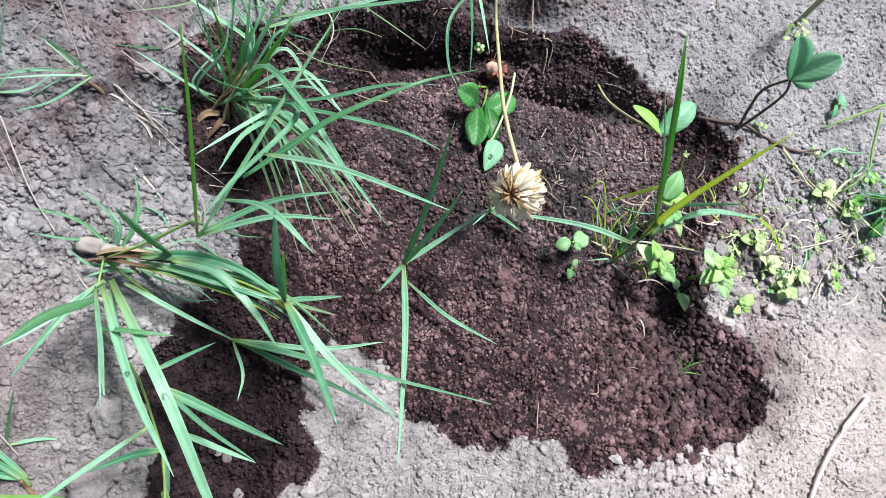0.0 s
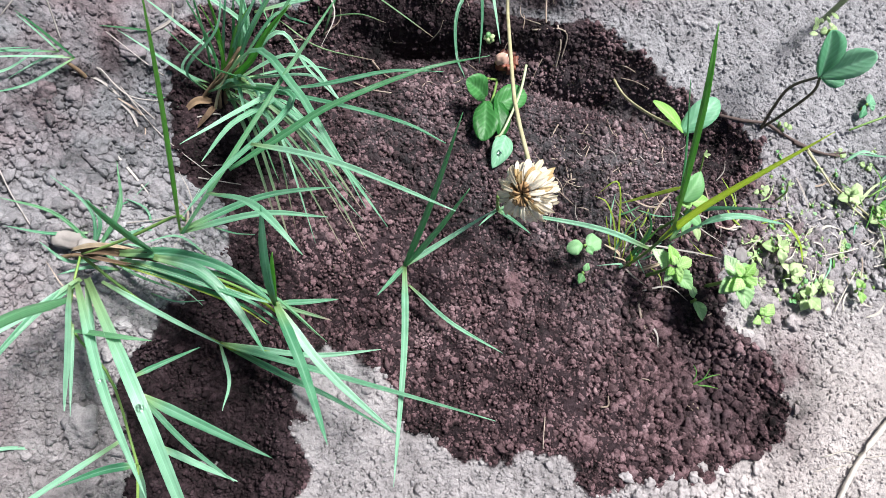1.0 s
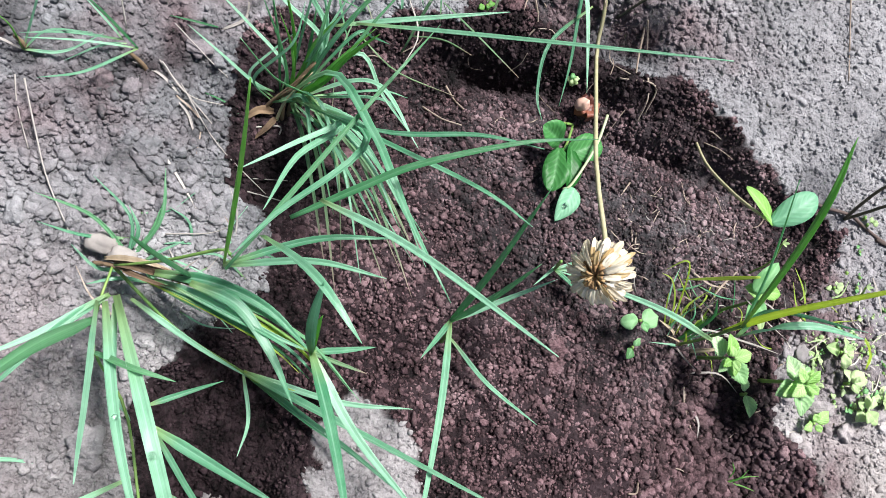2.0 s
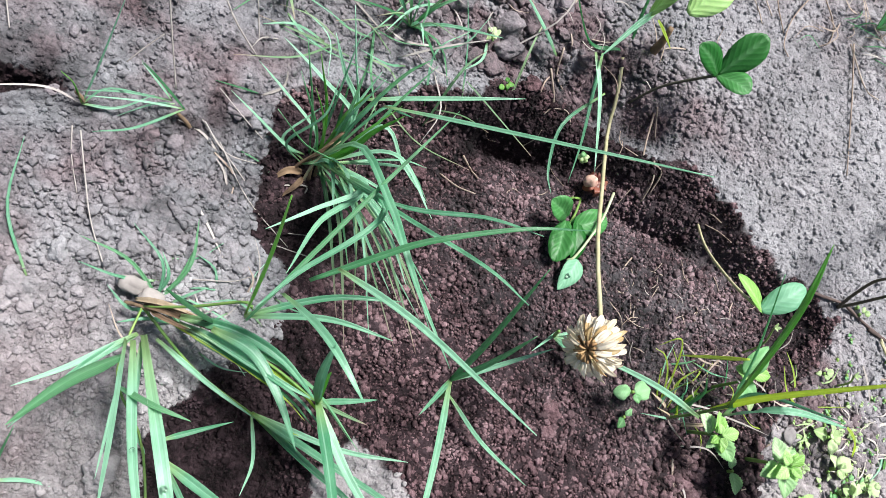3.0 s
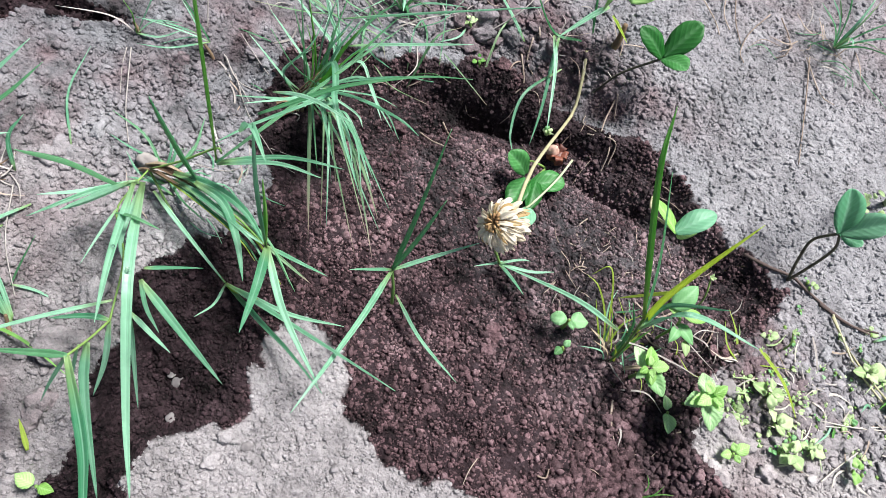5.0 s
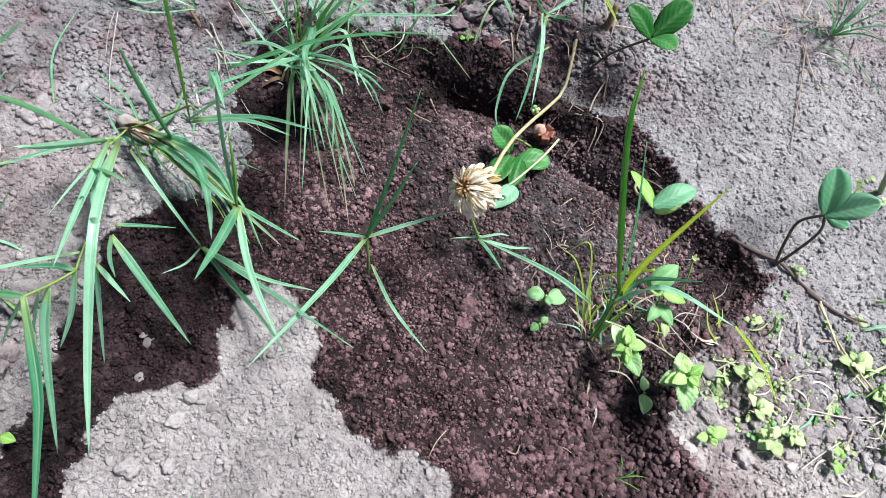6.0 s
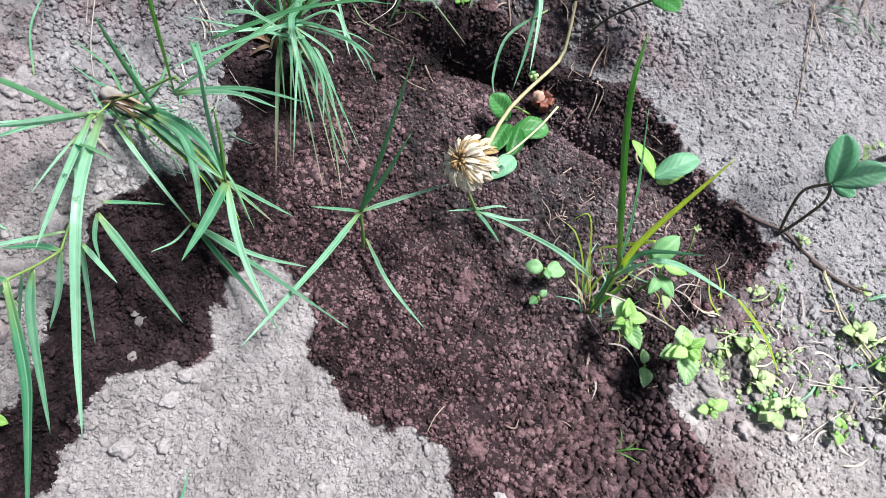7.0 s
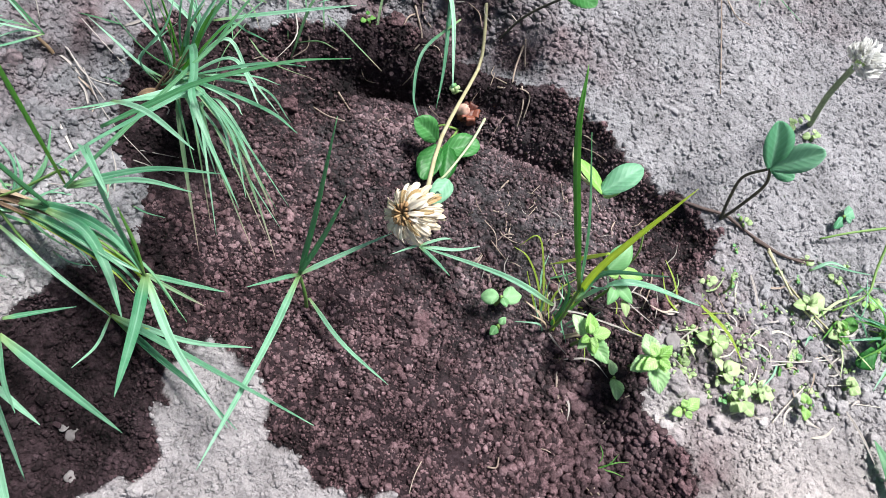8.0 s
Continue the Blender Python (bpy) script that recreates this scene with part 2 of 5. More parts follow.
def lattice(i, j, seed):
    h = (i * 374761393 + j * 668265263 + seed * 974634541) & 0x7FFFFFFF
    h = ((h ^ (h >> 13)) * 1274126177) & 0x7FFFFFFF
    return ((h ^ (h >> 16)) & 0xFFFF) / 65535.0


def value_noise(x, y, size, seed):
    """Smooth noise from -1 to 1 with bumps of that size."""
    u, v = x / size, y / size
    i, j = np.floor(u).astype(np.int64), np.floor(v).astype(np.int64)
    fu, fv = u - i, v - j
    fu, fv = fu * fu * (3 - 2 * fu), fv * fv * (3 - 2 * fv)
    a, b = lattice(i, j, seed), lattice(i + 1, j, seed)
    c, d = lattice(i, j + 1, seed), lattice(i + 1, j + 1, seed)
    return 2 * ((a * (1 - fu) + b * fu) * (1 - fv) + (c * (1 - fu) + d * fu) * fv) - 1


# The outline of the dug, damp soil, in two strokes, and of the small dark hollow beside the straw.
RIM_EAST = [(-48, -29), (-37, -33), (-28, -37), (-25, -50), (-18, -58), (-7, -63), (1, -68), (13, -72), (28, -67), (41, -71),
            (47, -79), (58, -82), (74, -80), (101, -80), (119, -77), (131, -73), (145, -68), (151, -53), (149, -38), (143, -30),
            (134, -24), (122, -16), (118, 2), (128, 26), (147, 56), (150, 70), (128, 79), (101, 90), (89, 103), (79, 110),
            (62, 115), (47, 113)]
RIM_WEST = [(22, 126), (-9, 129), (-26, 125), (-38, 112), (-72, 99), (-98, 93), (-106, 80), (-106, 66), (-108, 53), (-106, 42), (-103, 33), (-96, 27),
            (-86, 18), (-83, 8), (-89, -4), (-104, -20), (-112, -31), (-114, -44), (-107, -66), (-108, -92), (-103, -114),
            (-112, -131), (-122, -150), (-92, -152), (-80, -134), (-83, -121), (-80, -113), (-83, -108), (-79, -94), (-66, -81),
            (-57, -79), (-54, -70), (-60, -60), (-58, -52), (-61, -45), (-58, -35)]
HOLLOW = [(-250, 42), (-237, 50), (-228, 59), (-211, 69), (-201, 60), (-180, 63), (-172, 58), (-188, 49), (-200, 48), (-212, 46),
          (-214, 36), (-222, 32), (-226, 38), (-236, 38)]


def inside(x, y, outline):
    """Signed distance to an outline: positive inside it."""
    best, odd = np.full(np.shape(x), 1e9), np.zeros(np.shape(x), bool)
    for (ax, ay), (bx, by) in zip(outline, outline[1:] + outline[:1]):
        dx, dy = bx - ax, by - ay
        t = np.clip(((x - ax) * dx + (y - ay) * dy) / (dx * dx + dy * dy), 0, 1)
        best = np.minimum(best, np.hypot(x - ax - t * dx, y - ay - t * dy))
        if dy:
            odd ^= ((ay > y) != (by > y)) & (x < ax + (y - ay) * dx / dy)
    return np.where(odd, best, -best)


def dampness(x, y):
    """Distance in mm inside the damp soil, with a ragged edge."""
    rag = 2.6 * value_noise(x, y, 9, 3) + 1.6 * value_noise(x, y, 3.5, 4) + 0.8 * value_noise(x, y, 1.6, 5)
    return np.maximum(inside(x, y, RIM_EAST + RIM_WEST), inside(x, y, HOLLOW)) + rag


def dark_share(x, y):
    """Share of the damp soil's colour in the dry ground: the disturbed strip behind the pit, the soil round the big
    tuft, and darker towards the west and the far side.
    """
    w = 0.42 * hill(x, y, 168, 24, 34, 15) + 0.55 * hill(x, y, -114, 62, 20, 24) + 0.75 * hill(x, y, -20, 140, 60, 16) + 0.5 * hill(x, y, 42, 130, 26, 14) + 0.4 * smooth(-105, -185, x) + 0.2 * hill(x, y, -150, 85, 36, 36) + 0.42 * smooth(95, 200, y) * smooth(60, -40, x) + 0.3 * smooth(150, 230, y) + 0.06 * smooth(40, 120, y) * smooth(60, 110, x)
    w += 0.42 * hill(x, y, 140, 30, 22, 30) + 0.3 * hill(x, y, -135, -100, 30, 40) + 0.6 * hill(x, y, 152, -46, 9, 20)
    w *= smooth(520, 300, np.hypot(x, y))
    return np.clip(w * (1 + 0.6 * value_noise(x, y, 16, 51) + 0.5 * value_noise(x, y, 6, 52)), 0, 0.85)


def dried(x, y):
    """How far the floor of the pit has dried again, 0 to 1."""
    w = 0.17 * hill(x, y, 72, 44, 36, 34) + 0.08 * hill(x, y, -10, 66, 40, 24)
    return np.clip(w * (1 + 0.5 * value_noise(x, y, 11, 61) + 0.6 * value_noise(x, y, 4, 62)), 0, 0.6)


def crusted(x, y):
    """How smooth and rain-beaten the dry crust is, 0 to 1."""
    return np.clip(hill(x, y, 120, 150, 62, 58) + hill(x, y, 205, -80, 45, 38) + 0.8 * hill(x, y, -150, -50, 28, 40), 0, 1)


def wet_shading(x, y):
    """Wetness and painted shade of the damp soil, 0 to 1: the small bay and the coarse east end dry last; shade is
    painted into the bay, the freshly cut rim, the cavity and the hollows.
    """
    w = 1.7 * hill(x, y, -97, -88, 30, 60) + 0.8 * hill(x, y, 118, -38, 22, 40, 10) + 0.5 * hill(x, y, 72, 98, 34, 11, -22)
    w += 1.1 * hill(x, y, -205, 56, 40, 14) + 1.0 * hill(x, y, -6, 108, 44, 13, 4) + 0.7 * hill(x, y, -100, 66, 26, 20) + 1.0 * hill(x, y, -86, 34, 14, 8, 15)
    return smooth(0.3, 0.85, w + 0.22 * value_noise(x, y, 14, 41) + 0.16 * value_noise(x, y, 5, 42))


def relief(x, y):
    """The ground's height without crumbs."""
    x, y = np.asarray(x, float), np.asarray(y, float)
    near = smooth(900, 400, np.hypot(x, y))
    z = 1.0 + 6 * smooth(-70, -125, x) * smooth(-150, -90, y) + 3.5 * smooth(110, 170, x) + 3 * smooth(110, 150, y) * smooth(-60, 60, x)
    z += 2.2 * value_noise(x, y, 70, 11) * near + 0.9 * value_noise(x, y, 28, 12) * near
    z += 12 * value_noise(x, y, 900, 13) * (1 - near)
    d = inside(x, y, RIM_EAST + RIM_WEST) + 2.0 * value_noise(x, y, 12, 14) + 1.0 * value_noise(x, y, 5, 15)
    depth = 6 + 13 * hill(x, y, 40, 84, 66, 32) + 6 * hill(x, y, -30, 100, 40, 16) + 9 * hill(x, y, 92, -8, 26, 32) + 3 * hill(x, y, 30, 5, 40, 30)
    depth -= 7 * hill(x, y, 70, 103, 26, 9, -20)
    wall = 19.0 + 8 * smooth(-30, -70, y) * smooth(-60, -20, x) - 7 * smooth(20, 60, y) * smooth(20, 60, x) - 9 * smooth(-60, -75, x) * smooth(0, -40, y)
    depth += 14 * hill(x, y, -95, -80, 20, 45)
    z -= depth * smooth(0, 1, d / wall) * np.where(x < -60, 0.75, 1.0)
    z -= 22 * hill(x, y, -8, 104, 19, 4.0, 4) + 10 * hill(x, y, -29, 89, 13, 4.5, 42) + 6 * hill(x, y, -52, 70, 12, 6, 30)
    z -= 9 * hill(x, y, 64, 86.5, 22, 3.0, -9)
    z -= 7 * hill(x, y, -118, 58, 9, 12, 20) + 11 * hill(x, y, -86, 34, 12, 6, 15)
    z -= 22 * hill(x, y, 25, 129, 19, 13) + 5 * hill(x, y, -30, 128, 30, 10)
    h = inside(x, y, HOLLOW)
    z -= 13 * smooth(-1, 9, h) * (1 - 0.75 * hill(x, y, -221, 50, 4, 12))
    return z


def level(x, y):
    return float(relief(np.array([float(x)]), np.array([float(y)]))[0])


def part(name, bm, material, parent=None, label="", shade=True):
    """Links a bmesh (in mm) as one mesh object, in metres, under a thing or a part."""
    bmesh.ops.scale(bm, vec=(0.001, 0.001, 0.001), verts=bm.verts)
    me = bpy.data.meshes.new(name)
    bm.to_mesh(me)
    bm.free()
    if shade:
        me.shade_smooth()
    me.materials.append(material)
    ob = new(name, me)
    if parent is not None:
        ob.parent = parent
        ob.matrix_parent_inverse = parent.matrix_world.inverted()
    if label:
        tagged(ob, label)
    return ob


def thing(name, x, y, z, label, category, group=""):
    """An empty at a thing's base; x, y, z in mm."""
    ob = new(name)
    ob.empty_display_size = 0.01
    ob.location = (x / 1000, y / 1000, z / 1000)
    ob.matrix_world = Matrix.Translation(ob.location)
    return tagged(ob, label, category, group)


# ---------------------------------------------------------------- the ground: one sheet to the horizon
def spread(lo, hi, step, far):
    """Coordinates: even steps from lo to hi, then ever wider ones out to far."""
    mid = list(np.arange(lo, hi + step / 2, step))
    out, s = [], step
    v = mid[-1]
    while v < far:
        s *= 1.22
        v += s
        out.append(v)
    left, s, v = [], step, mid[0]
    while v > -far:
        s *= 1.22
        v -= s
        left.append(v)
    return np.array(left[::-1] + mid + out)


def build_ground():
    xs, ys = spread(-262, 262, 0.8, 80000), spread(-165, 285, 0.8, 80000)
    gx, gy = np.meshgrid(xs, ys)
    z = relief(gx, gy)
    damp = dampness(gx, gy)
    near = smooth(800, 350, np.hypot(gx, gy))
    wet = smooth(-1.0, 1.0, damp)
    tint = np.maximum(wet * (1 - dried(gx, gy)), dark_share(gx, gy))
    # fine roughness, then thousands of crumbs pressed into the sheet
    z += near * (1 - 0.25 * crusted(gx, gy)) * (0.35 * value_noise(gx, gy, 8, 21) + 0.4 * (abs(value_noise(gx, gy, 4.1, 22)) - 0.4) + 1.1 * (abs(value_noise(gx, gy, 2.4, 23)) - 0.4) + 0.35 * value_noise(gx, gy, 1.3, 24))
    z += near * wet * (1.5 * value_noise(gx, gy, 13, 33) + 0.8 * (0.5 - abs(value_noise(gx, gy, 6.0, 31))) + 0.6 * value_noise(gx, gy, 3.0, 32))
    rng = np.random.default_rng(5)
    x0, y0 = int(np.argmin(abs(xs + 262))), int(np.argmin(abs(ys + 165)))
    add = np.zeros_like(z)
    count = 60000
    cx, cy = rng.uniform(-258, 258, count), rng.uniform(-160, 280, count)
    cw = dampness(cx, cy) > 0
    gravel = np.clip(hill(cx, cy, 168, 24, 42, 20) + hill(cx, cy, -130, 15, 40, 30) + 0.9 * hill(cx, cy, -5, 150, 60, 18)
                     + 0.8 * hill(cx, cy, 95, -45, 40, 32), 0, 1)
    rr = 0.75 + rng.gamma(1.3, 0.3, count) * (0.5 + 1.2 * gravel)
    turn, squash, tall = rng.uniform(0, math.pi, count), rng.uniform(0.6, 1.0, count), rng.uniform(0.25, 0.6, count) * np.clip(0.95 + 0.2 * gravel, 0, 1.1) * (1 - 0.25 * crusted(cx, cy))
    for px, py, r, a, q, k in zip(cx, cy, np.minimum(rr, 5.0), turn, squash, tall):
        i0, i1 = np.searchsorted(xs, (px - r * 1.1, px + r * 1.1))
        j0, j1 = np.searchsorted(ys, (py - r * 1.1, py + r * 1.1))
        dx, dy = gx[j0:j1, i0:i1] - px, gy[j0:j1, i0:i1] - py
        u, v = dx * math.cos(a) + dy * math.sin(a), -dx * math.sin(a) + dy * math.cos(a)
        q2 = 1 - (u / r) ** 2 - (v / (r * q)) ** 2
        add[j0:j1, i0:i1] = np.maximum(add[j0:j1, i0:i1], r * k * np.sqrt(np.clip(q2, 0, 1)))
    z += add
    ny, nx = z.shape
    co = np.stack([gx, gy, z], -1).reshape(-1, 3) / 1000
    idx = np.arange(nx * ny).reshape(ny, nx)
    quads = np.stack([idx[:-1, :-1], idx[:-1, 1:], idx[1:, 1:], idx[1:, :-1]], -1).reshape(-1, 4)
    me = bpy.data.meshes.new("ground")
    me.vertices.add(len(co))
    me.vertices.foreach_set("co", co.astype(np.float32).ravel())
    me.loops.add(quads.size)
    me.loops.foreach_set("vertex_index", quads.astype(np.int32).ravel())
    me.polygons.add(len(quads))
    me.polygons.foreach_set("loop_start", np.arange(0, quads.size, 4, dtype=np.int32))
    me.update(calc_edges=True)
    at = me.attributes.new("damp", "FLOAT", "POINT")
    at.data.foreach_set("value", tint.astype(np.float32).ravel())
    # the whole damp sheet is darkened, painting shade into the gaps between crumbs
    at = me.attributes.new("wet_shade", "FLOAT", "POINT")
    at.data.foreach_set("value", np.maximum(wet_shading(gx, gy), wet).astype(np.float32).ravel())
    me.shade_smooth()
    me.materials.append(SOIL)
    return tagged(new("ground", me), "dry crusted loam with a dug patch of dark damp soil", "soil", kind="structure")


ground = build_ground()


# ---------------------------------------------------------------- makers of plant parts, in millimetres
def spline(pts, n):
    """n + 1 points of a smooth curve through the given ones."""
    p = [Vector(q) for q in pts]
    if len(p) == 2:
        return [p[0].lerp(p[1], k / n) for k in range(n + 1)]
    p = [p[0] * 2 - p[1]] + p + [p[-1] * 2 - p[-2]]
    m, out = len(p) - 3, []
    for k in range(n + 1):
        s = min(k / n * m, m - 1e-6)
        i, t = int(s), s - int(s)
        a, b, c, d = p[i:i + 4]
        out.append(0.5 * ((2 * b) + (c - a) * t + (2 * a - 5 * b + 4 * c - d) * t * t + (3 * b - a - 3 * c + d) * t ** 3))
    return out


def ribbon_mesh(pts, width, shape, face=(0, 0, 1), n=16, fold=0.22, twist=0.0, thick=0.22, wave=0.0):
    """A leaf along a curve: shape(s) gives its width; folded along the midrib, with real thickness and UVs."""
    bm = bmesh.new()
    uv = bm.loops.layers.uv.new("UVMap")
    line, rings, par = spline(pts, n), [], {}
    for k, c in enumerate(line):
        s = k / n
        tan = (line[min(k + 1, n)] - line[max(k - 1, 0)]).normalized()
        side = tan.cross(Vector(face)).normalized()
        nor = side.cross(tan).normalized()
        if twist:
            rot = Matrix.Rotation(radians(twist * s), 3, tan)
            side, nor = rot @ side, rot @ nor
        w = max(width * shape(s), 0.12) / 2
        ring = []
        for up in (1, -1):
            for j in ((-1, -0.55, -0.1, 0, 0.1, 0.55, 1) if up > 0 else (1, 0.55, 0.1, 0, -0.1, -0.55, -1)):
                v = bm.verts.new(c + side * (w * j) + nor * (fold * w * (abs(j) ** 1.1) + up * thick / 2 * (1.25 - abs(j)) + wave * w * math.sin(9 * s + 3 * j)))
                par[v] = (j * 0.5 + 0.5, s)
                ring.append(v)
        rings.append(ring)
    m = len(rings[0])
    for a, b in zip(rings, rings[1:]):
        for j in range(m):
            bm.faces.new((a[j], a[(j + 1) % m], b[(j + 1) % m], b[j]))
    bm.faces.new(rings[0][::-1])
    bm.faces.new(rings[-1])
    for f in bm.faces:
        for lo in f.loops:
            lo[uv].uv = par[lo.vert]
    bmesh.ops.recalc_face_normals(bm, faces=bm.faces)
    return bm


def grass_shape(s):
    return min(1.0, 0.5 + 2.2 * s) * max(0.0, 1 - s ** 2.4) ** 0.75


def oval_shape(s):
    return max(0.0, math.sin(math.pi * min(1, s * 0.96 + 0.02))) ** 0.62


def egg_shape(s):
    return max(0.0, math.sin(math.pi * s ** 0.72)) ** 0.8


def clover_shape(s):
    """Broad towards the tip, finely toothed."""
    return max(0.0, math.sin(math.pi * (0.03 + 0.95 * s ** 1.25))) ** 0.6 * (1 + 0.05 * ((s * 11) % 1.0 - 0.5))


def saw_shape(s):
    return egg_shape(s) * (1 + 0.2 * (0.5 - (s * 9) % 1.0))


def blade(parent, pts, width, material=None, name="leaf_blade", face=(0.05, 0.05, 1), twist=0.0, fold=0.25, n=18):
    run = (Vector(pts[-1]) - Vector(pts[0])).normalized()
    if abs(run.dot(Vector(face).normalized())) > 0.85:      # upright blades turn their flat side south
        face = (-0.5, -0.75, 0.35)
    face = (face[0] + random.uniform(-0.25, 0.35), face[1] + random.uniform(-0.15, 0.4), face[2])
    return part(name, ribbon_mesh(pts, width * (0.86 if width > 2.2 else 0.95), grass_shape, face, n, fold + random.uniform(0.1, 0.5), twist + random.uniform(-25, 25)), material or GRASS, parent)


def leaf(parent, base, tip, width, material=None, shape=oval_shape, lift=0.0, face=(0, 0, 1), fold=0.2, name="leaf", n=14, wave=0.0):
    a, b = Vector(base), Vector(tip)
    mid = (a + b) / 2 + Vector((0, 0, lift))
    return part(name, ribbon_mesh((a, mid, b), width, shape, face, n, fold, wave=wave), material or CLOVER, parent)


def tube_mesh(pts, r0, r1, n=14, sides=7, rough=0.0):
    bm = bmesh.new()
    line, rings = spline(pts, n), []
    for k, c in enumerate(line):
        s = k / n
        tan = (line[min(k + 1, n)] - line[max(k - 1, 0)]).normalized()
        u = tan.orthogonal().normalized()
        v = tan.cross(u)
        r = r0 + (r1 - r0) * s
        rings.append([bm.verts.new(c + (u * math.cos(2 * math.pi * j / sides) + v * math.sin(2 * math.pi * j / sides))
                                   * r * (1 + rough * noise.noise(c * 0.7 + Vector((j, 0, 0))))) for j in range(sides)])
    for a, b in zip(rings, rings[1:]):
        for j in range(sides):
            bm.faces.new((a[j], a[(j + 1) % sides], b[(j + 1) % sides], b[j]))
    bm.faces.new(rings[0][::-1])
    bm.faces.new(rings[-1])
    bmesh.ops.recalc_face_normals(bm, faces=bm.faces)
    return bm


def stem(parent, pts, r0, r1, material=None, name="stem", label="", n=14):
    return part(name, tube_mesh(pts, r0, r1, n), material or STEM_GREEN, parent, label)


def lump_mesh(r, seed, squash=0.75, fine=2, rough=0.45):
    bm = bmesh.new()
    bmesh.ops.create_icosphere(bm, subdivisions=fine, radius=r)
    off = Vector((seed * 7.31, seed * 3.17, seed * 1.93))
    for v in bm.verts:
        d = v.co.normalized()
        v.co *= 1 + rough * noise.noise(d * 1.3 + off) + rough * 0.5 * noise.noise(d * 3.1 + off)
        v.co.z *= squash
    return bm


# ---------------------------------------------------------------- grass
def grass(name, x, y, label, z=None):
    return thing(name, x, y, level(x, y) if z is None else z, label, "grass", "grass plants")


# a lone shoot standing in the damp soil
g = grass("grass_shoot", -20, -6, "young green grass shoot in dark damp soil")
stem(g, [(-19, -7, -9), (-21, -4, 3), (-24.3, -0.2, 14.2)], 0.8, 0.6)
blade(g, [(-24.3, -0.2, 14.2), (-23.5, 14, 41.6), (-24.2, 33.6, 77.7)], 2.7, GRASS_DARK)
blade(g, [(-24.3, -0.2, 14.2), (-19.2, 8.8, 39.1), (-16, 17.3, 60)], 2.5, GRASS_DARK)
blade(g, [(-24.3, -0.2, 14.2), (-12, 8.2, 22.6), (2.9, 18.3, 32.7)], 2.4)
blade(g, [(-24.3, -0.2, 14.2), (-28, -28.9, 30.4), (-35.6, -68.1, 52)], 3.0)
blade(g, [(-19.1, -5.2, -0.1), (-3.3, -18.6, 0.9), (17.5, -30, 3.1)], 2.3)
blade(g, [(-24.3, -0.2, 14.2), (-31, -6.6, 25.3), (-38.4, -13.2, 37.1)], 2.0)

# creeping grass beside the bay of dark soil: crown, runners and nodes
g = grass("creeping_grass", -127, -1, "sprawling creeping grass with long bluish green blades", z=12)
stem(g, [(-126.1, -2.6, 19), (-105.4, -6.4, 24.7), (-87.8, -8.8, 29.7), (-69.1, -16.8, 34.6)], 0.45, 0.45, STEM_GREEN, "runner")
stem(g, [(-126.1, -2.6, 19), (-110.9, -2.1, 23.5), (-96.7, -5, 27.4), (-80.6, -11.6, 31.6), (-69.1, -16.8, 34.6)], 0.41, 0.38, STEM_STRAW, "runner")
stem(g, [(-126.1, -2.6, 19), (-106.3, -17.2, 14), (-84.8, -27.8, -2)], 0.52, 0.45, STEM_GREEN, "runner")
blade(g, [(-119, -10.7, 22.3), (-101, -20.2, 15.5), (-83.5, -28.7, 1)], 1.9)
stem(g, [(-126.1, -2.6, 19), (-126.5, -14.4, 23), (-124.6, -25.3, 26.8), (-112.7, -39.2, 31.2), (-103.2, -61.7, 38.6)], 0.38, 0.38, STEM_GREEN, "runner")
stem(g, [(-126.1, -2.6, 19), (-111.7, 0.7, 33.7), (-97.9, 5.1, 48.7), (-94.8, 3.7, 50.4)], 0.45, 0.45, STEM_GREEN, "runner")
stem(g, [(-132.1, -2.6, 13), (-126.1, -2.6, 19), (-116.1, -4.6, 24)], 0.75, 0.52, SHEATH, "sheath")
for k in range(6):
    q = random.uniform(-2.2, 2.2)
    blade(g, [(-129 + k, -2 + 0.5 * q, 17 + 0.4 * k), (-119, -2.5 + q, 23 + random.uniform(-1.5, 2)), (-108 + 1.5 * k, -4.5 + 1.5 * q, 27 + random.uniform(-2, 3))],
          random.uniform(1.6, 2.6), random.choice((STRAW_TAN, STRAW_TAN, SHEATH)), "dry_sheath", fold=0.6)
blade(g, [(-104.7, -1.3, 25), (-110.7, 0.7, 56.3), (-114.5, 2, 76.2)], 5.0, GRASS_DARK)
blade(g, [(-96.6, 2.2, 45.6), (-95.1, 9.7, 117.5), (-94.6, 13.7, 155.3)], 1.25, GRASS_BRIGHT, face=(0.4, -0.8, 0.3))
blade(g, [(-96.6, 1.9, 44.9), (-75.1, 12.8, 47.3), (-54.4, 17.4, 48.3)], 2.2)
blade(g, [(-96.6, 1.6, 43), (-75.3, 6.2, 54.8), (-57.8, 4.9, 63)], 2.1)
blade(g, [(-89.1, 9, 62), (-77.9, -0.3, 91.9), (-67.3, -11.4, 97.6)], 2.9)
blade(g, [(-69.1, -16.8, 34.6), (-73.7, -8.5, 67.2), (-76.5, -1, 96.5)], 3.8, GRASS)
blade(g, [(-69.1, -16.8, 34.6), (-70.5, -11, 52), (-72.5, -7, 72)], 3.4, GRASS_BRIGHT)
blade(g, [(-69.1, -16.8, 34.6), (-62.6, -34.9, 54.1), (-57.3, -53.7, 73.6)], 4.2)
blade(g, [(-69.1, -16.8, 34.6), (-58.8, -15.1, 24.5), (-46.9, -12.6, 13)], 2.2)
blade(g, [(-69.1, -16.8, 34.6), (-50.5, -20.6, 24.4)], 1.4, GRASS_PINK)
blade(g, [(-69.1, -16.8, 34.6), (-53.5, -36.4, 37.4), (-31.4, -55.9, 41.3)], 3.4)
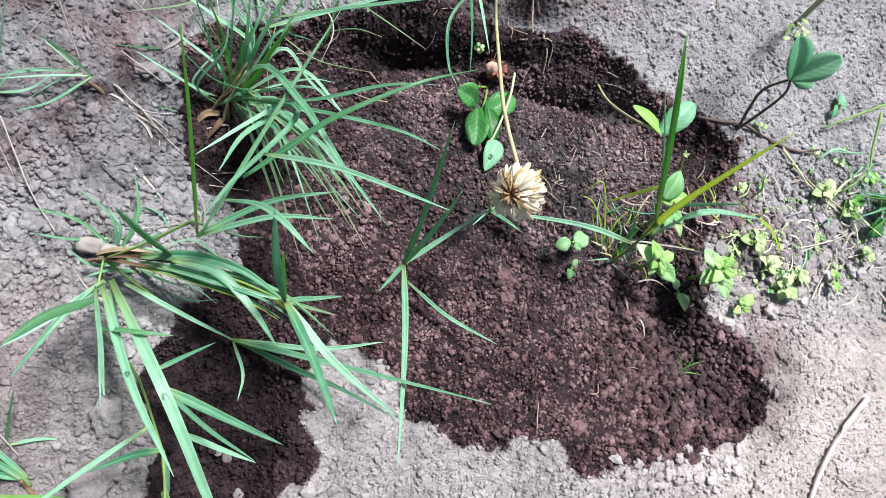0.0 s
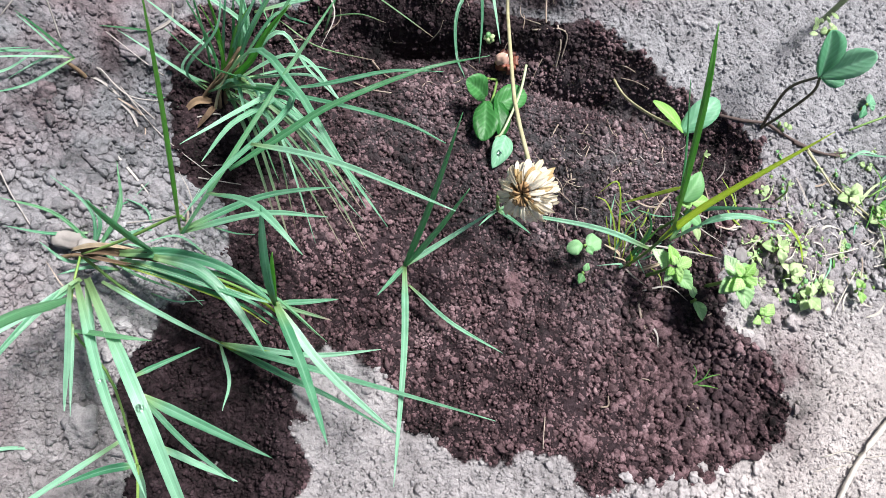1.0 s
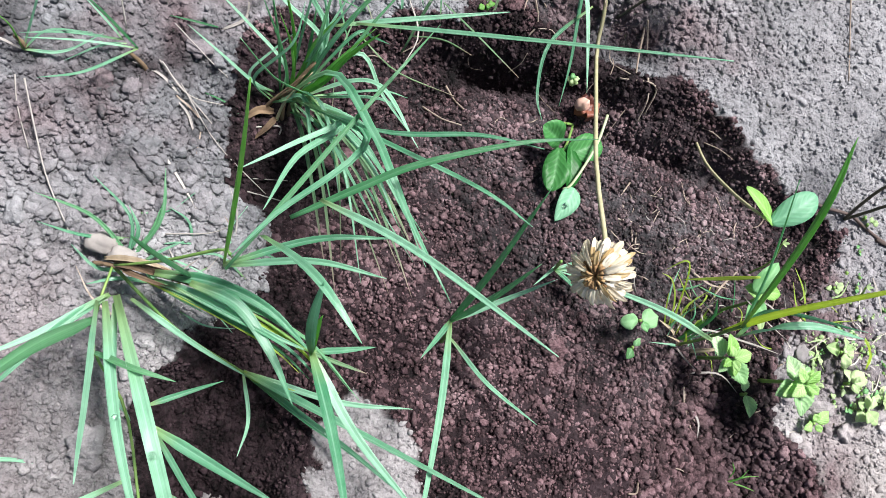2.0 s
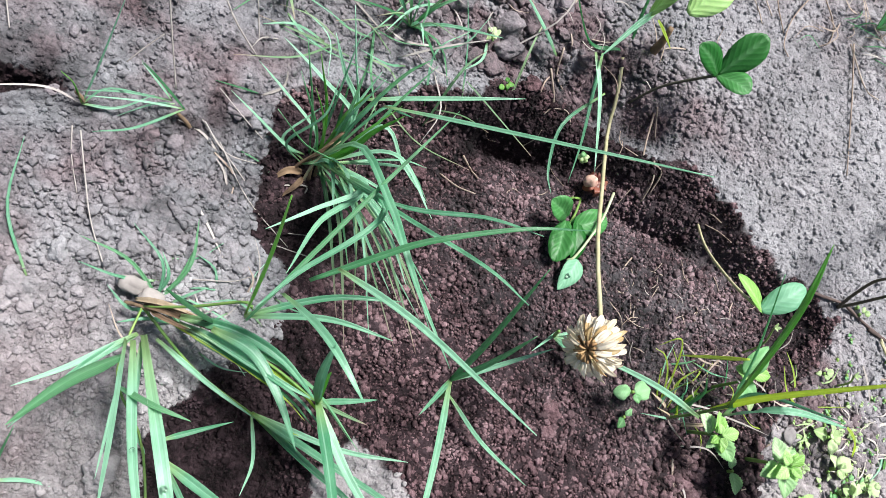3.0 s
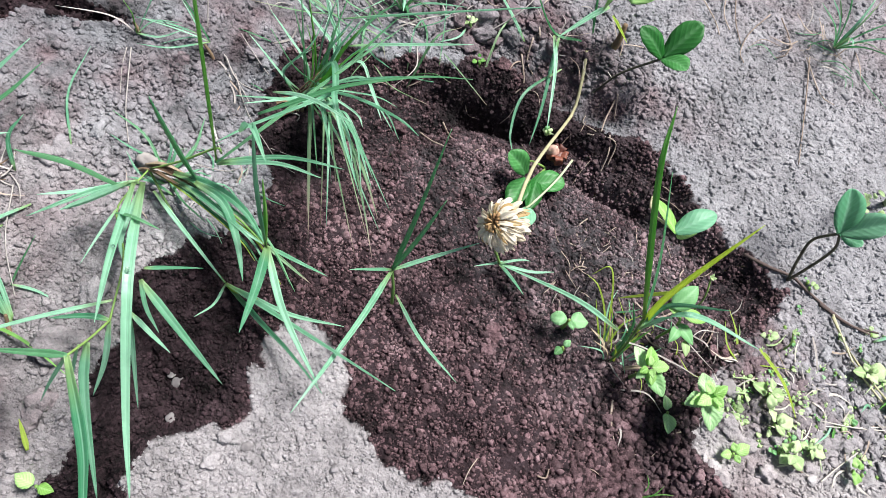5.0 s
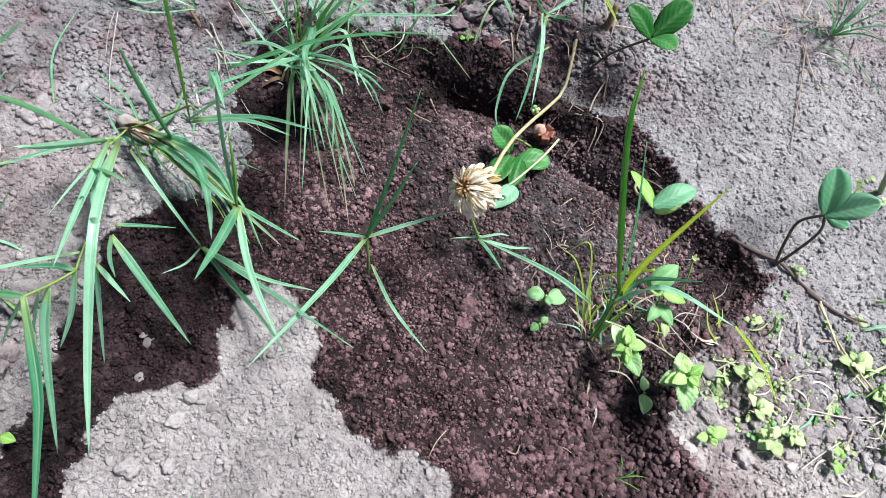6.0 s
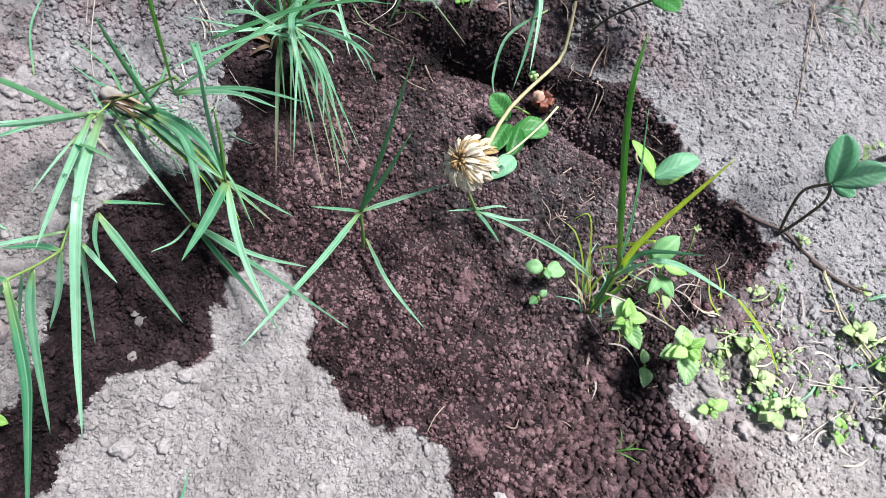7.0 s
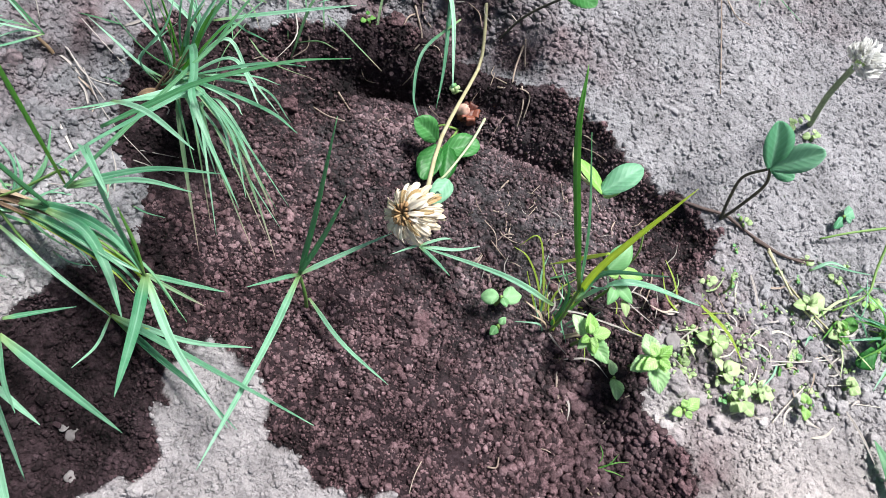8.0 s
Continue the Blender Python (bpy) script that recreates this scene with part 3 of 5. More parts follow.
blade(g, [(-114.1, -2.6, 27), (-97.6, -2.7, 30.2), (-82.6, -7.2, 32.8), (-69.1, -16.8, 34.6)], 4.2)
blade(g, [(-114.1, -4.6, 25), (-100, -7.1, 28.1), (-84.1, -12.6, 31.4), (-69.1, -16.8, 34.6)], 3.1)
for k in range(7):
    q, h = random.uniform(-3.5, 3.0), random.uniform(-3, 3)
    blade(g, [(-116 + 2 * k, -4 + 0.4 * q, 25 + 0.4 * h), (-97 + k, -7.5 + q, 29 + h), (-80 + 1.5 * k, -14 + q, 32 + h), (-71 + 3 * k, -19.5 - 1.5 * k + q, 33 + h)],
          random.uniform(0.8, 1.7), random.choice((GRASS, GRASS, GRASS_YELLOW, GRASS_DARK)))
blade(g, [(-104.3, -3.8, 30.8), (-91.3, -7.4, 32.4), (-80.4, -18.2, 33.5), (-71.1, -31.8, 34.5)], 4.2)
blade(g, [(-84.8, -27.8, -4.6), (-56.7, -36.2, 19), (-8, -50.1, 59.8)], 3.4)
blade(g, [(-84.8, -27.8, -4.6), (-55.5, -31.6, 8), (-32.7, -29.5, 18)], 2.5)
blade(g, [(-84.8, -27.8, -4.6), (-81, -39.7, 13.3), (-82.5, -48.6, 25.7)], 1.4)
blade(g, [(-84.8, -27.8, -4.6), (-63.3, -39, 7.1), (-48.1, -46.1, 15.2), (-29.7, -56.2, 25.4)], 3.4)
blade(g, [(-84.8, -27.8, -4.6), (-78.2, -30, -0.3), (-68.5, -30.3, 6)], 1.6, GRASS_YELLOW)
blade(g, [(-124.4, -16.9, 35), (-129.6, -23.5, 63), (-133.7, -32.4, 85)], 4.0, GRASS_DARK)
blade(g, [(-124.1, -10.6, 25), (-133.9, -22.3, 31.7), (-144.3, -40.8, 40)], 2.7)
blade(g, [(-124.1, -10.6, 27), (-137.1, -23.1, 30.7), (-148.6, -31.5, 34)], 2.0)
blade(g, [(-126.1, -12.6, 27), (-116.7, -31.9, 65.6), (-111.7, -44, 89.7)], 2.9)
blade(g, [(-122.1, -10.6, 27), (-102.1, -46.4, 49.2), (-86.9, -84.6, 32.1), (-73.6, -112.8, 18.6)], 4.2)
blade(g, [(-124.1, -12.6, 29), (-112.5, -41.9, 43), (-98, -65.8, 63.9)], 3.3)
blade(g, [(-122.1, -12.6, 27), (-117.4, -33.1, 29.9), (-111.1, -41.8, 30)], 2.2)
blade(g, [(-106, -43.7, 24.4), (-87.8, -53.6, 16), (-66.1, -65.2, 6)], 3.8)
blade(g, [(-98.9, -56.8, 37.9), (-87.7, -61.2, 45.5), (-77.3, -64.8, 52.4)], 2.2)
blade(g, [(-106, -43.7, 24.4), (-91.3, -54.7, 50.1), (-78.4, -62, 70)], 1.7)
blade(g, [(-98.9, -56.8, 37.9), (-93.7, -70.2, 24.3), (-88.3, -84.4, 10)], 2.0)
blade(g, [(-123.7, -26, 30), (-113, -27.5, 41), (-101.4, -28.7, 46)], 2.2, GRASS_DARK)
blade(g, [(-124, -24, 30), (-122, -36, 36), (-120.2, -48.5, 41)], 1.2)
blade(g, [(-108.4, -38.6, 20), (-100.7, -34.7, 18.7), (-90.2, -29.5, 16.9)], 1.9)
stem(g, [(-103.2, -61.7, 38.6), (-101, -69.6, 51.9), (-99.5, -77, 65)], 0.41, 0.38, STEM_GREEN, "runner")
blade(g, [(-101.1, -71, 52), (-97.4, -85.8, 40.8), (-84.6, -116.4, 14)], 3.8)
blade(g, [(-103.2, -61.7, 38.6), (-102.6, -73.9, 24.4), (-104.2, -85.8, 11.9)], 2.5)
blade(g, [(-102.2, -72.8, 54), (-103.9, -80.9, 41.1), (-105.4, -88, 30)], 1.6)
blade(g, [(-99.5, -77, 65), (-88.3, -97.7, 49.6), (-82.6, -112.8, 40.1), (-72.7, -143.7, 22)], 4.0)
blade(g, [(-99.5, -77, 65), (-104.8, -85.4, 51.3), (-108.6, -92.2, 40)], 1.6)
blade(g, [(-99.5, -77, 65), (-109.4, -79.7, 61.5), (-124.8, -84.1, 56)], 2.9, GRASS_DARK)
blade(g, [(-103.2, -61.7, 38.6), (-112.1, -63.3, 35.3), (-124.4, -68, 30)], 2.7)
blade(g, [(-107.5, -55, 34), (-131, -71.6, 29.4), (-156.2, -91.3, 24)], 1.8)

# the big tuft at the head of the pit
g = grass("grass_tuft", -92, 62, "dense tuft of long arching green grass blades", z=2)
stem(g, [(-96, 60, -4), (-92, 62, 6), (-84, 64, 20)], 1.0, 0.15, SHEATH, "sheath")
stem(g, [(-98, 56, -4), (-94, 60, 6), (-86, 66, 20)], 0.8, 0.15, SHEATH, "sheath")
stem(g, [(-88, 58, -6), (-88, 62, 6), (-84, 66, 18)], 0.9, 0.15, SHEATH, "sheath")
stem(g, [(-92, 54, -4), (-90, 60, 8), (-84, 66, 24)], 0.7, 0.15, STEM_STRAW, "sheath")
stem(g, [(-90, 56, -4), (-90, 62, 8), (-84, 70, 22)], 0.9, 0.6, SHEATH, "sheath")
blade(g, [(-93, 58, 0), (-98, 56, 3), (-102, 52, 1)], 3.4, SHEATH, "dead_leaf", fold=0.6)
blade(g, [(-92, 56, 0), (-94, 51, 3), (-98, 46, 0)], 2.6, SHEATH, "dead_leaf", fold=0.6)
blade(g, [(-90, 62, 8), (-78.9, 61.6, 38.5), (-68.5, 40.8, 62.4), (-64, 28.5, 74.3), (-56.2, 17.4, 73), (-43.1, 1.4, 71.6)], 3.1)
blade(g, [(-79.2, 16.3, 84.3), (-63, 6.6, 108), (-44.9, -8.1, 134.4)], 1.9)
blade(g, [(-88, 60, 12), (-67.1, 40.9, 62.7), (-47, 39.6, 83.1), (-34.9, 36.7, 94)], 1.7)
blade(g, [(-83.9, 13.4, 71.3), (-71.1, 22, 78.1), (-59.7, 29.1, 83.9), (-39.6, 37.3, 92.2), (-24.1, 40.9, 97.5)], 2.0, GRASS_DARK)
blade(g, [(-88, 60, 12), (-63.8, 39, 59.8), (-42.8, 28, 79.4), (-32.5, 20.4, 88.5)], 2.1)
blade(g, [(-88, 60, 12), (-73.3, 51.1, 27.2), (-84.4, 32.8, 50), (-90.1, 12.5, 79.5)], 2.7)
blade(g, [(-88, 60, 12), (-68.2, 40.3, 56), (-86.8, 15.2, 58.8), (-94.9, 3.2, 60)], 2.4)
blade(g, [(-95.8, 0.6, 47.3), (-73.1, 42.9, 55.8), (-55.9, 73.7, 62)], 1.6, GRASS_DARK)
blade(g, [(-88, 60, 12), (-69.2, 53.1, 11.4), (-49.8, 28.8, 4.7), (-34.5, 6.1, -1.6)], 1.4, GRASS_PINK)
blade(g, [(-77.3, 67.9, 59.9), (-14.5, 50.9, 126.7)], 2.0)
blade(g, [(-80, 84.6, 18.8), (-30, 96.2, 39.7)], 2.2)
blade(g, [(-88, 62, 8), (-80.4, 63.5, 26), (-76.4, 66.2, 41.4), (-70.5, 68.2, 58)], 2.7, GRASS_BRIGHT)
blade(g, [(-86, 62, 10), (-66.2, 64.8, 31.7), (-50.9, 46.1, 40)], 2.3)
blade(g, [(-92, 60, 6), (-84.8, 59.1, 17.3), (-80.8, 41.1, 34)], 2.1)
blade(g, [(-94, 60, 4), (-82.9, 60.1, 18), (-94.4, 60, 27.4), (-105.5, 63.9, 40)], 1.4, GRASS_DARK)
blade(g, [(-94, 60, 4), (-100.6, 62.9, 14), (-91.5, 70.7, 30), (-90.6, 81.3, 36)], 1.2)
blade(g, [(-84, 60, 18), (-56.1, 39.5, 14.1), (-38.5, 19.4, 9.9)], 1.4, GRASS_PINK)
blade(g, [(-84, 60, 18), (-70.5, 37, 35.4), (-59.3, 18.5, 49.6)], 1.2)
blade(g, [(-84, 60, 20), (-63.4, 40.9, 32.2), (-53, 23, 40)], 1.4)
blade(g, [(-84, 60, 18), (-58.1, 69.5, 6.9), (-44.9, 64.5, -5.5)], 1.2)
blade(g, [(-84, 60, 20), (-61.5, 44.3, 24.9), (-44.5, 23.4, 28)], 1.6)
blade(g, [(-84, 60, 20), (-62.2, 42.3, 22.8), (-50.3, 27.6, 24)], 1.2, GRASS_PINK)
blade(g, [(-84, 60, 20), (-58.5, 36.3, 38.1), (-45.1, 11.3, 50)], 1.4)
blade(g, [(-84, 60, 18), (-64.8, 55, 20.4), (-59.3, 50.6, 20)], 1.2)
blade(g, [(-84, 60, 18), (-62.2, 69.6, 13.8), (-51, 71.5, 10)], 1.0)
blade(g, [(-90, 64, 4), (-82.4, 74.4, 24), (-95.9, 82.4, 29.3), (-110.6, 89.1, 34)], 2.3)
blade(g, [(-90, 64, 4), (-82.3, 77.4, 24), (-89.7, 84.9, 34.3), (-96.1, 92.2, 44)], 2.1)
blade(g, [(-88, 64, 4), (-79.9, 77.3, 26), (-71.7, 88.7, 39.1), (-65, 94.3, 46)], 1.7, GRASS_DARK)
blade(g, [(-88, 64, 4), (-82, 76.3, 26), (-87.4, 87.4, 40.6), (-93, 97.4, 54)], 1.7)
blade(g, [(-92, 64, 4), (-92.9, 69.6, 14), (-107, 78.8, 17.7), (-117, 84.6, 20)], 1.4)
blade(g, [(-94, 64, 2), (-100.4, 62.5, 10), (-111.7, 68.1, 12), (-123, 73.7, 14)], 1.4)
blade(g, [(-94, 62, 2), (-102.5, 64.5, 10), (-96.7, 72.7, 15.9), (-91.4, 78.6, 20)], 1.2)
blade(g, [(-90, 64, 4), (-89.4, 67.1, 16), (-92.2, 73.4, 23.2), (-96.9, 78.5, 30)], 1.2, GRASS_BRIGHT)
blade(g, [(-90, 62, 4), (-87.2, 68.1, 16), (-85.2, 74.5, 26.5), (-80.2, 80.2, 36)], 1.6, GRASS_BRIGHT)
blade(g, [(-90, 62, 4), (-77.9, 70.1, 20), (-69.2, 84.7, 31.4), (-61.9, 95.7, 40)], 1.4, GRASS_DARK)
blade(g, [(-92, 62, 4), (-73.4, 50.9, 36), (-87, 37, 41.4), (-98.2, 26.7, 46)], 2.0)
blade(g, [(-88, 60, 6), (-72.6, 74.8, 26), (-61, 66.5, 19.1), (-47.8, 58.3, 12)], 1.6)
blade(g, [(-88, 62, 6), (-74.6, 81, 24), (-67.4, 85.3, 17.3), (-60.6, 88.1, 10)], 1.2)

# tuft at the pit's far rim, with a long yellow-green blade
g = grass("grass_tuft", 83, 7, "loose grass tuft on the rim of the damp pit", z=-20)
stem(g, [(82.9, 7.2, -23.4), (79.7, 10.9, 3.9), (73.3, 15.7, 34)], 0.6, 0.6, None, "culm")
blade(g, [(73.3, 15.7, 34), (43.1, 38.1, 91.5), (36.2, 54.6, 108.1)], 2.8, GRASS_BRIGHT, face=(-0.2, -0.15, 1))
blade(g, [(73.3, 15.7, 34), (65.4, 33.7, 52.7), (53.1, 55.1, 74.4)], 1.6, GRASS_DARK)
blade(g, [(77.1, 14.4, 20.7), (72.4, 20.4, 54), (71.2, 28.3, 108.6)], 3.3, GRASS_YELLOW, face=(-0.6, -0.6, 0.5))
blade(g, [(73.8, 12, 31), (84.1, 17.8, 50.3), (115.9, 18.7, 44.3)], 3.8, None, face=(0.2, 0.2, 1))
blade(g, [(115.9, 18.7, 44.3), (140.9, 16.5, 25.1), (163.6, 12, 4)], 2.8, GRASS_YELLOW)
blade(g, [(87.5, 36.2, 24.4), (73.1, 33.7, -0.9)], 1.8, GRASS_YELLOW)
blade(g, [(73.8, 12, 31), (78.7, 21.9, 41.2), (87.9, 16.9, 69.7)], 2.6)
blade(g, [(67.2, 9.4, 27.2), (49, 18.1, 17.4), (17.5, 26.8, -1.9)], 3.0)
blade(g, [(17.5, 26.8, -1.9), (18.3, 27.7, -2.4), (6.8, 18.2, 6)], 1.8)
blade(g, [(17.5, 26.8, -1.9), (25.1, 30.6, 2.3), (29.4, 31.4, 4)], 1.4)
blade(g, [(17.5, 26.8, -1.9), (31.9, 28.9, -1.3), (41.9, 32.8, 0)], 1.6)
blade(g, [(17.5, 26.8, -1.9), (25.4, 22.9, -2.9), (33, 18.6, -4)], 2.0)
stem(g, [(17.5, 26.8, -0.9), (12, 26.3, 12.4), (8.3, 26, 22)], 0.7, 0.6)
blade(g, [(82.9, 7.2, -23.4), (71.9, 22.8, -0.5), (60.2, 36.2, 19.4), (54.3, 33, 14)], 1.3, GRASS_YELLOW)
blade(g, [(82.9, 7.2, -23.4), (68.4, 19.1, -3), (61.1, 25.5, 8)], 1.3, GRASS_YELLOW)
blade(g, [(82.9, 7.2, -23.4), (79, 18.5, 10), (72.1, 25.1, 22)], 1.6, GRASS_DARK)
blade(g, [(82.9, 7.2, -23.4), (93.1, 14.6, -3.5), (96.4, 18.2, 4)], 1.0)
stem(g, [(82.9, 7.2, -23.4), (78.7, -0.2, -19.7), (77.3, -9.1, -14)], 0.5, 0.3, ROOT, "root")
blade(g, [(82.9, 7.2, -23.4), (84.2, 16.5, -15.8), (102.5, 11.8, -2)], 1.0, STRAW)
blade(g, [(78.2, 15.3, 0), (90.4, 15.4, 3.2), (106.5, 12.3, 6)], 0.9, STRAW)
blade(g, [(80.7, 18.4, 4), (73.7, 20.8, 12), (71.7, 24.9, 22)], 0.9, STRAW)
blade(g, [(82.9, 7.2, -23.4), (69.9, 22.3, -0.4), (59.3, 29.7, 12), (51.8, 31.2, 16)], 1.0, GRASS_YELLOW)
blade(g, [(89.6, 14.3, 6), (103.3, 13.3, 6.2), (117.6, 11.4, 6)], 0.8, STRAW)
blade(g, [(92, 31.3, 10), (107.5, 23.7, 6.5), (121.8, 18, 4)], 0.8, STRAW)
blade(g, [(82.9, 7.2, -23.4), (83.3, 13.3, -3.8), (76.2, 20.2, 14)], 1.2, GRASS_DARK)
blade(g, [(82.9, 7.2, -23.4), (75.9, 10.9, -10.9), (66.8, 16, 6)], 1.2)
blade(g, [(82.9, 7.2, -23.4), (80, 13.1, -10.7), (67.9, 23.2, 12)], 1.0, GRASS_YELLOW)
for k in range(12):
    a, q = random.uniform(0.3, 3.3), random.uniform(8, 20)
    x, y = 82.5 + random.uniform(-3, 3), 8 + random.uniform(-2, 3)
    blade(g, [(x, y, -22), (x + 0.5 * q * math.cos(a), y + 0.5 * q * math.sin(a), -6 + random.uniform(-4, 6)), (x + q * math.cos(a), y + q * math.sin(a), random.uniform(-6, 14))],
          random.uniform(1.0, 2.2), random.choice((GRASS, GRASS_BRIGHT, GRASS_YELLOW, STRAW_TAN)))


# ---------------------------------------------------------------- clover
def petal_shape(s):
    return (0.45 + 0.55 * math.sin(math.pi * s ** 0.8)) * (1.0 if s < 0.85 else (1 - s) / 0.15 * 0.8 + 0.2)


def flower_head(parent, c, axis, r, material, spent=True):
    """A clover head: a knob and rings of florets that hang back round the stalk; axis points to its crown."""
    c, ax = Vector(c), Vector(axis).normalized()
    u = ax.orthogonal().normalized()
    v = ax.cross(u)
    bm = lump_mesh(r * 0.3, 3, 1.0, 2, 0.3)
    bmesh.ops.translate(bm, vec=c - ax * r * 0.1, verts=bm.verts)
    head = part("flower_head", bm, CALYX if spent else WEED_PALE, parent)
    rows = ((0.65, 12, 0.9), (0.95, 17, 1.0), (1.25, 21, 1.0), (1.55, 22, 1.0), (1.9, 18, 1.0), (2.25, 12, 0.9))
    for k, (tilt, count, size) in enumerate(rows):
        for j in range(count):
            a = 2 * math.pi * (j + 0.5 * (k % 2) + random.uniform(-0.3, 0.3)) / count
            out = u * math.cos(a) + v * math.sin(a)
            t = tilt + random.uniform(-0.14, 0.14)
            d = ax * math.cos(t) + out * math.sin(t)
            bend = (d * 0.55 + out * 0.3 - ax * (1.0 if spent else -0.5) * random.uniform(0.6, 1.3)).normalized()
            p0, p1 = c + ax * r * 0.2 + d * r * 0.08, c + d * r * 0.52
            p2 = p1 + bend * r * 0.62 * random.uniform(0.75, 1.25)
            if spent:
                part("pedicel", tube_mesh((p0, (p0 + p1) / 2 + ax * 0.7, p1), 0.22, 0.5, 4, 5), CALYX, head)
            nrm = (d + out * random.uniform(-0.5, 0.5)).normalized()
            part("petal", ribbon_mesh((p1 - d * r * 0.08, (p1 + p2) / 2 + d * r * 0.07, p2), r * (0.19 if spent else 0.34) * random.uniform(0.6, 1.4), petal_shape,
                                      nrm, 6, 0.5, random.uniform(-50, 50), 0.2), PETAL_TAN if spent and random.random() < 0.15 else material, head)
    return head


g = thing("clover_flower", 22, 152, level(22, 152), "withered cream clover head on a long straw-coloured stalk", "flower")
stem(g, [(22, 152, -2), (25.9, 137.3, -8), (28, 123, -14), (18.8, 86.4, 10.8), (12, 57.3, 30.5), (9, 26, 50), (7, 20, 52)], 0.85, 0.8, STEM_STRAW, "stalk")
flower_head(g, (4.5, 19, 54.5), (-0.66, -0.34, 0.67), 10.0, PETAL)

g = thing("clover_plant", 24, 92, level(24, 92), "cluster of round green clover leaves in the pit", "clover")
leaf(g, (15.8, 77.8, -10), (3.5, 79.2, 0), 10.5, CLOVER, clover_shape, 1.5, (-0.2, -0.2, 1), 0.45, "leaf", 22, 0.07)
leaf(g, (19.3, 74.6, -14), (35.2, 83.2, -12), 11.5, CLOVER, clover_shape, 1.5, (0, 0, 1), 0.3, "leaf", 22, 0.05)
leaf(g, (16.8, 76.8, -12), (13.8, 57.4, -8), 11, CLOVER, clover_shape, 1.5, (-0.3, 0, 1), 0.4, "leaf", 22, 0.06)
leaf(g, (21.9, 79.7, -13), (22.4, 60.8, -10), 9, CLOVER, clover_shape, 1.5, (0.3, 0, 1), 0.4, "leaf", 22, 0.06)
leaf(g, (25.1, 61.7, -10), (19.1, 46.9, -11), 9, CLOVER_GREY, egg_shape, 1.2, (0, 0, 1), 0.3)
stem(g, [(35, 95, -10), (30.4, 79.8, -7.4), (23, 63, -8), (20, 60, -10)], 0.6, 0.5, STEM_PALE, "petiole", "pale green petiole")
stem(g, [(26, 92, -22), (22, 82, -16), (18, 74, -12)], 0.6, 0.5, STEM_GREEN, "petiole")
stem(g, [(26, 92, -22), (18, 88, -14), (14, 82, -6)], 0.6, 0.5, STEM_GREEN, "petiole")
g = thing("bud", 25, 98, -20, "reddish brown husk with a pale pink bulb on damp soil", "bud")
bm = lump_mesh(4.2, 5, 0.8, 3, 0.6)
bmesh.ops.translate(bm, vec=(28, 98, -17), verts=bm.verts)
part("husk", bm, RED_BUD, g)
bm = lump_mesh(2.8, 9, 1.3, 3, 0.3)
bmesh.ops.translate(bm, vec=(25, 98, -14), verts=bm.verts)
part("bulb", bm, PINK_BUD, g, "pale pink bulb")
for k in range(5):
    a = k * 1.25
    part("scale", ribbon_mesh(((28, 98, -16), (28 + 4 * math.cos(a), 98 + 4 * math.sin(a), -13), (28 + 5 * math.cos(a), 98 + 5 * math.sin(a), -18)), 4.2, oval_shape), RED_BUD, g)
g = thing("seed_head", 19, 107, -15, "small pale green seed head in the pit", "seed head")
stem(g, [(24, 112, -22), (21, 109, -18), (19, 107, -14)], 0.5, 0.4, STEM_PALE)
for k in range(11):
    a, h = k * 2.4, -1.6 + 0.34 * k
    q = 1.7 * math.sqrt(max(0.1, 1 - (h / 2.1) ** 2))
    bm = lump_mesh(0.95, k + 3, 1.0, 2, 0.4)
    bmesh.ops.translate(bm, vec=(19 + q * math.cos(a), 107 + q * math.sin(a), -13.5 + h), verts=bm.verts)
    part("floret", bm, WEED_PALE if k % 3 else LEAF_SOFT, g)

g = thing("broadleaf_seedling", 80, 98, level(80, 98), "broadleaf seedling with two rounded glossy green leaves", "seedling")
stem(g, [(80, 98, -14), (73.9, 80.2, 4.7), (69.6, 64.4, 25.9), (67.1, 53.9, 42), (72.8, 50.8, 44)], 0.6, 0.6, STEM_STRAW, "petiole", "pale tan petiole")
leaf(g, (71.8, 50.2, 44), (83.7, 62.1, 50), 9.5, CLOVER_GREY, oval_shape, 2.0, (0.0, 0.3, 1))
leaf(g, (73.2, 49.7, 44), (84.9, 61.5, 40), 7, WEED, oval_shape, -1.0, (0.2, -0.8, 0.5))
leaf(g, (73, 50.1, 44), (59, 59.7, 46), 7.5, WEED, oval_shape, 1.0, (0.5, 0.1, 0.9))

g = thing("clover_plant", 147, 75, level(147, 75), "bluish clover leaf on two dark arched petioles", "clover")
stem(g, [(148, 75, 2), (141.8, 79.3, 17.3), (138, 82.3, 30.7), (141.2, 82.2, 42.7)], 0.75, 0.6, STEM_DARK, "petiole")
stem(g, [(148, 75, 2), (147.3, 76.7, 16.6), (145.5, 79.3, 34.3), (141.2, 82.2, 42.7)], 0.75, 0.6, STEM_DARK, "petiole")
leaf(g, (141.2, 82.2, 42.7), (131.9, 93.2, 58), 12, CLOVER_GREY, clover_shape, 0.8, (-0.3, -0.15, 1), 0.4, "leaf", 22)
leaf(g, (141.2, 82.2, 42.7), (151.3, 85.2, 60), 11, CLOVER_GREY, clover_shape, 0.8, (-0.2, -0.15, 1), 0.4, "leaf", 22)
leaf(g, (141.2, 82.2, 42.7), (149.5, 79, 46), 7, CLOVER_GREY, clover_shape, -0.6, (-0.1, -0.1, 1), 0.3, "leaf", 22)

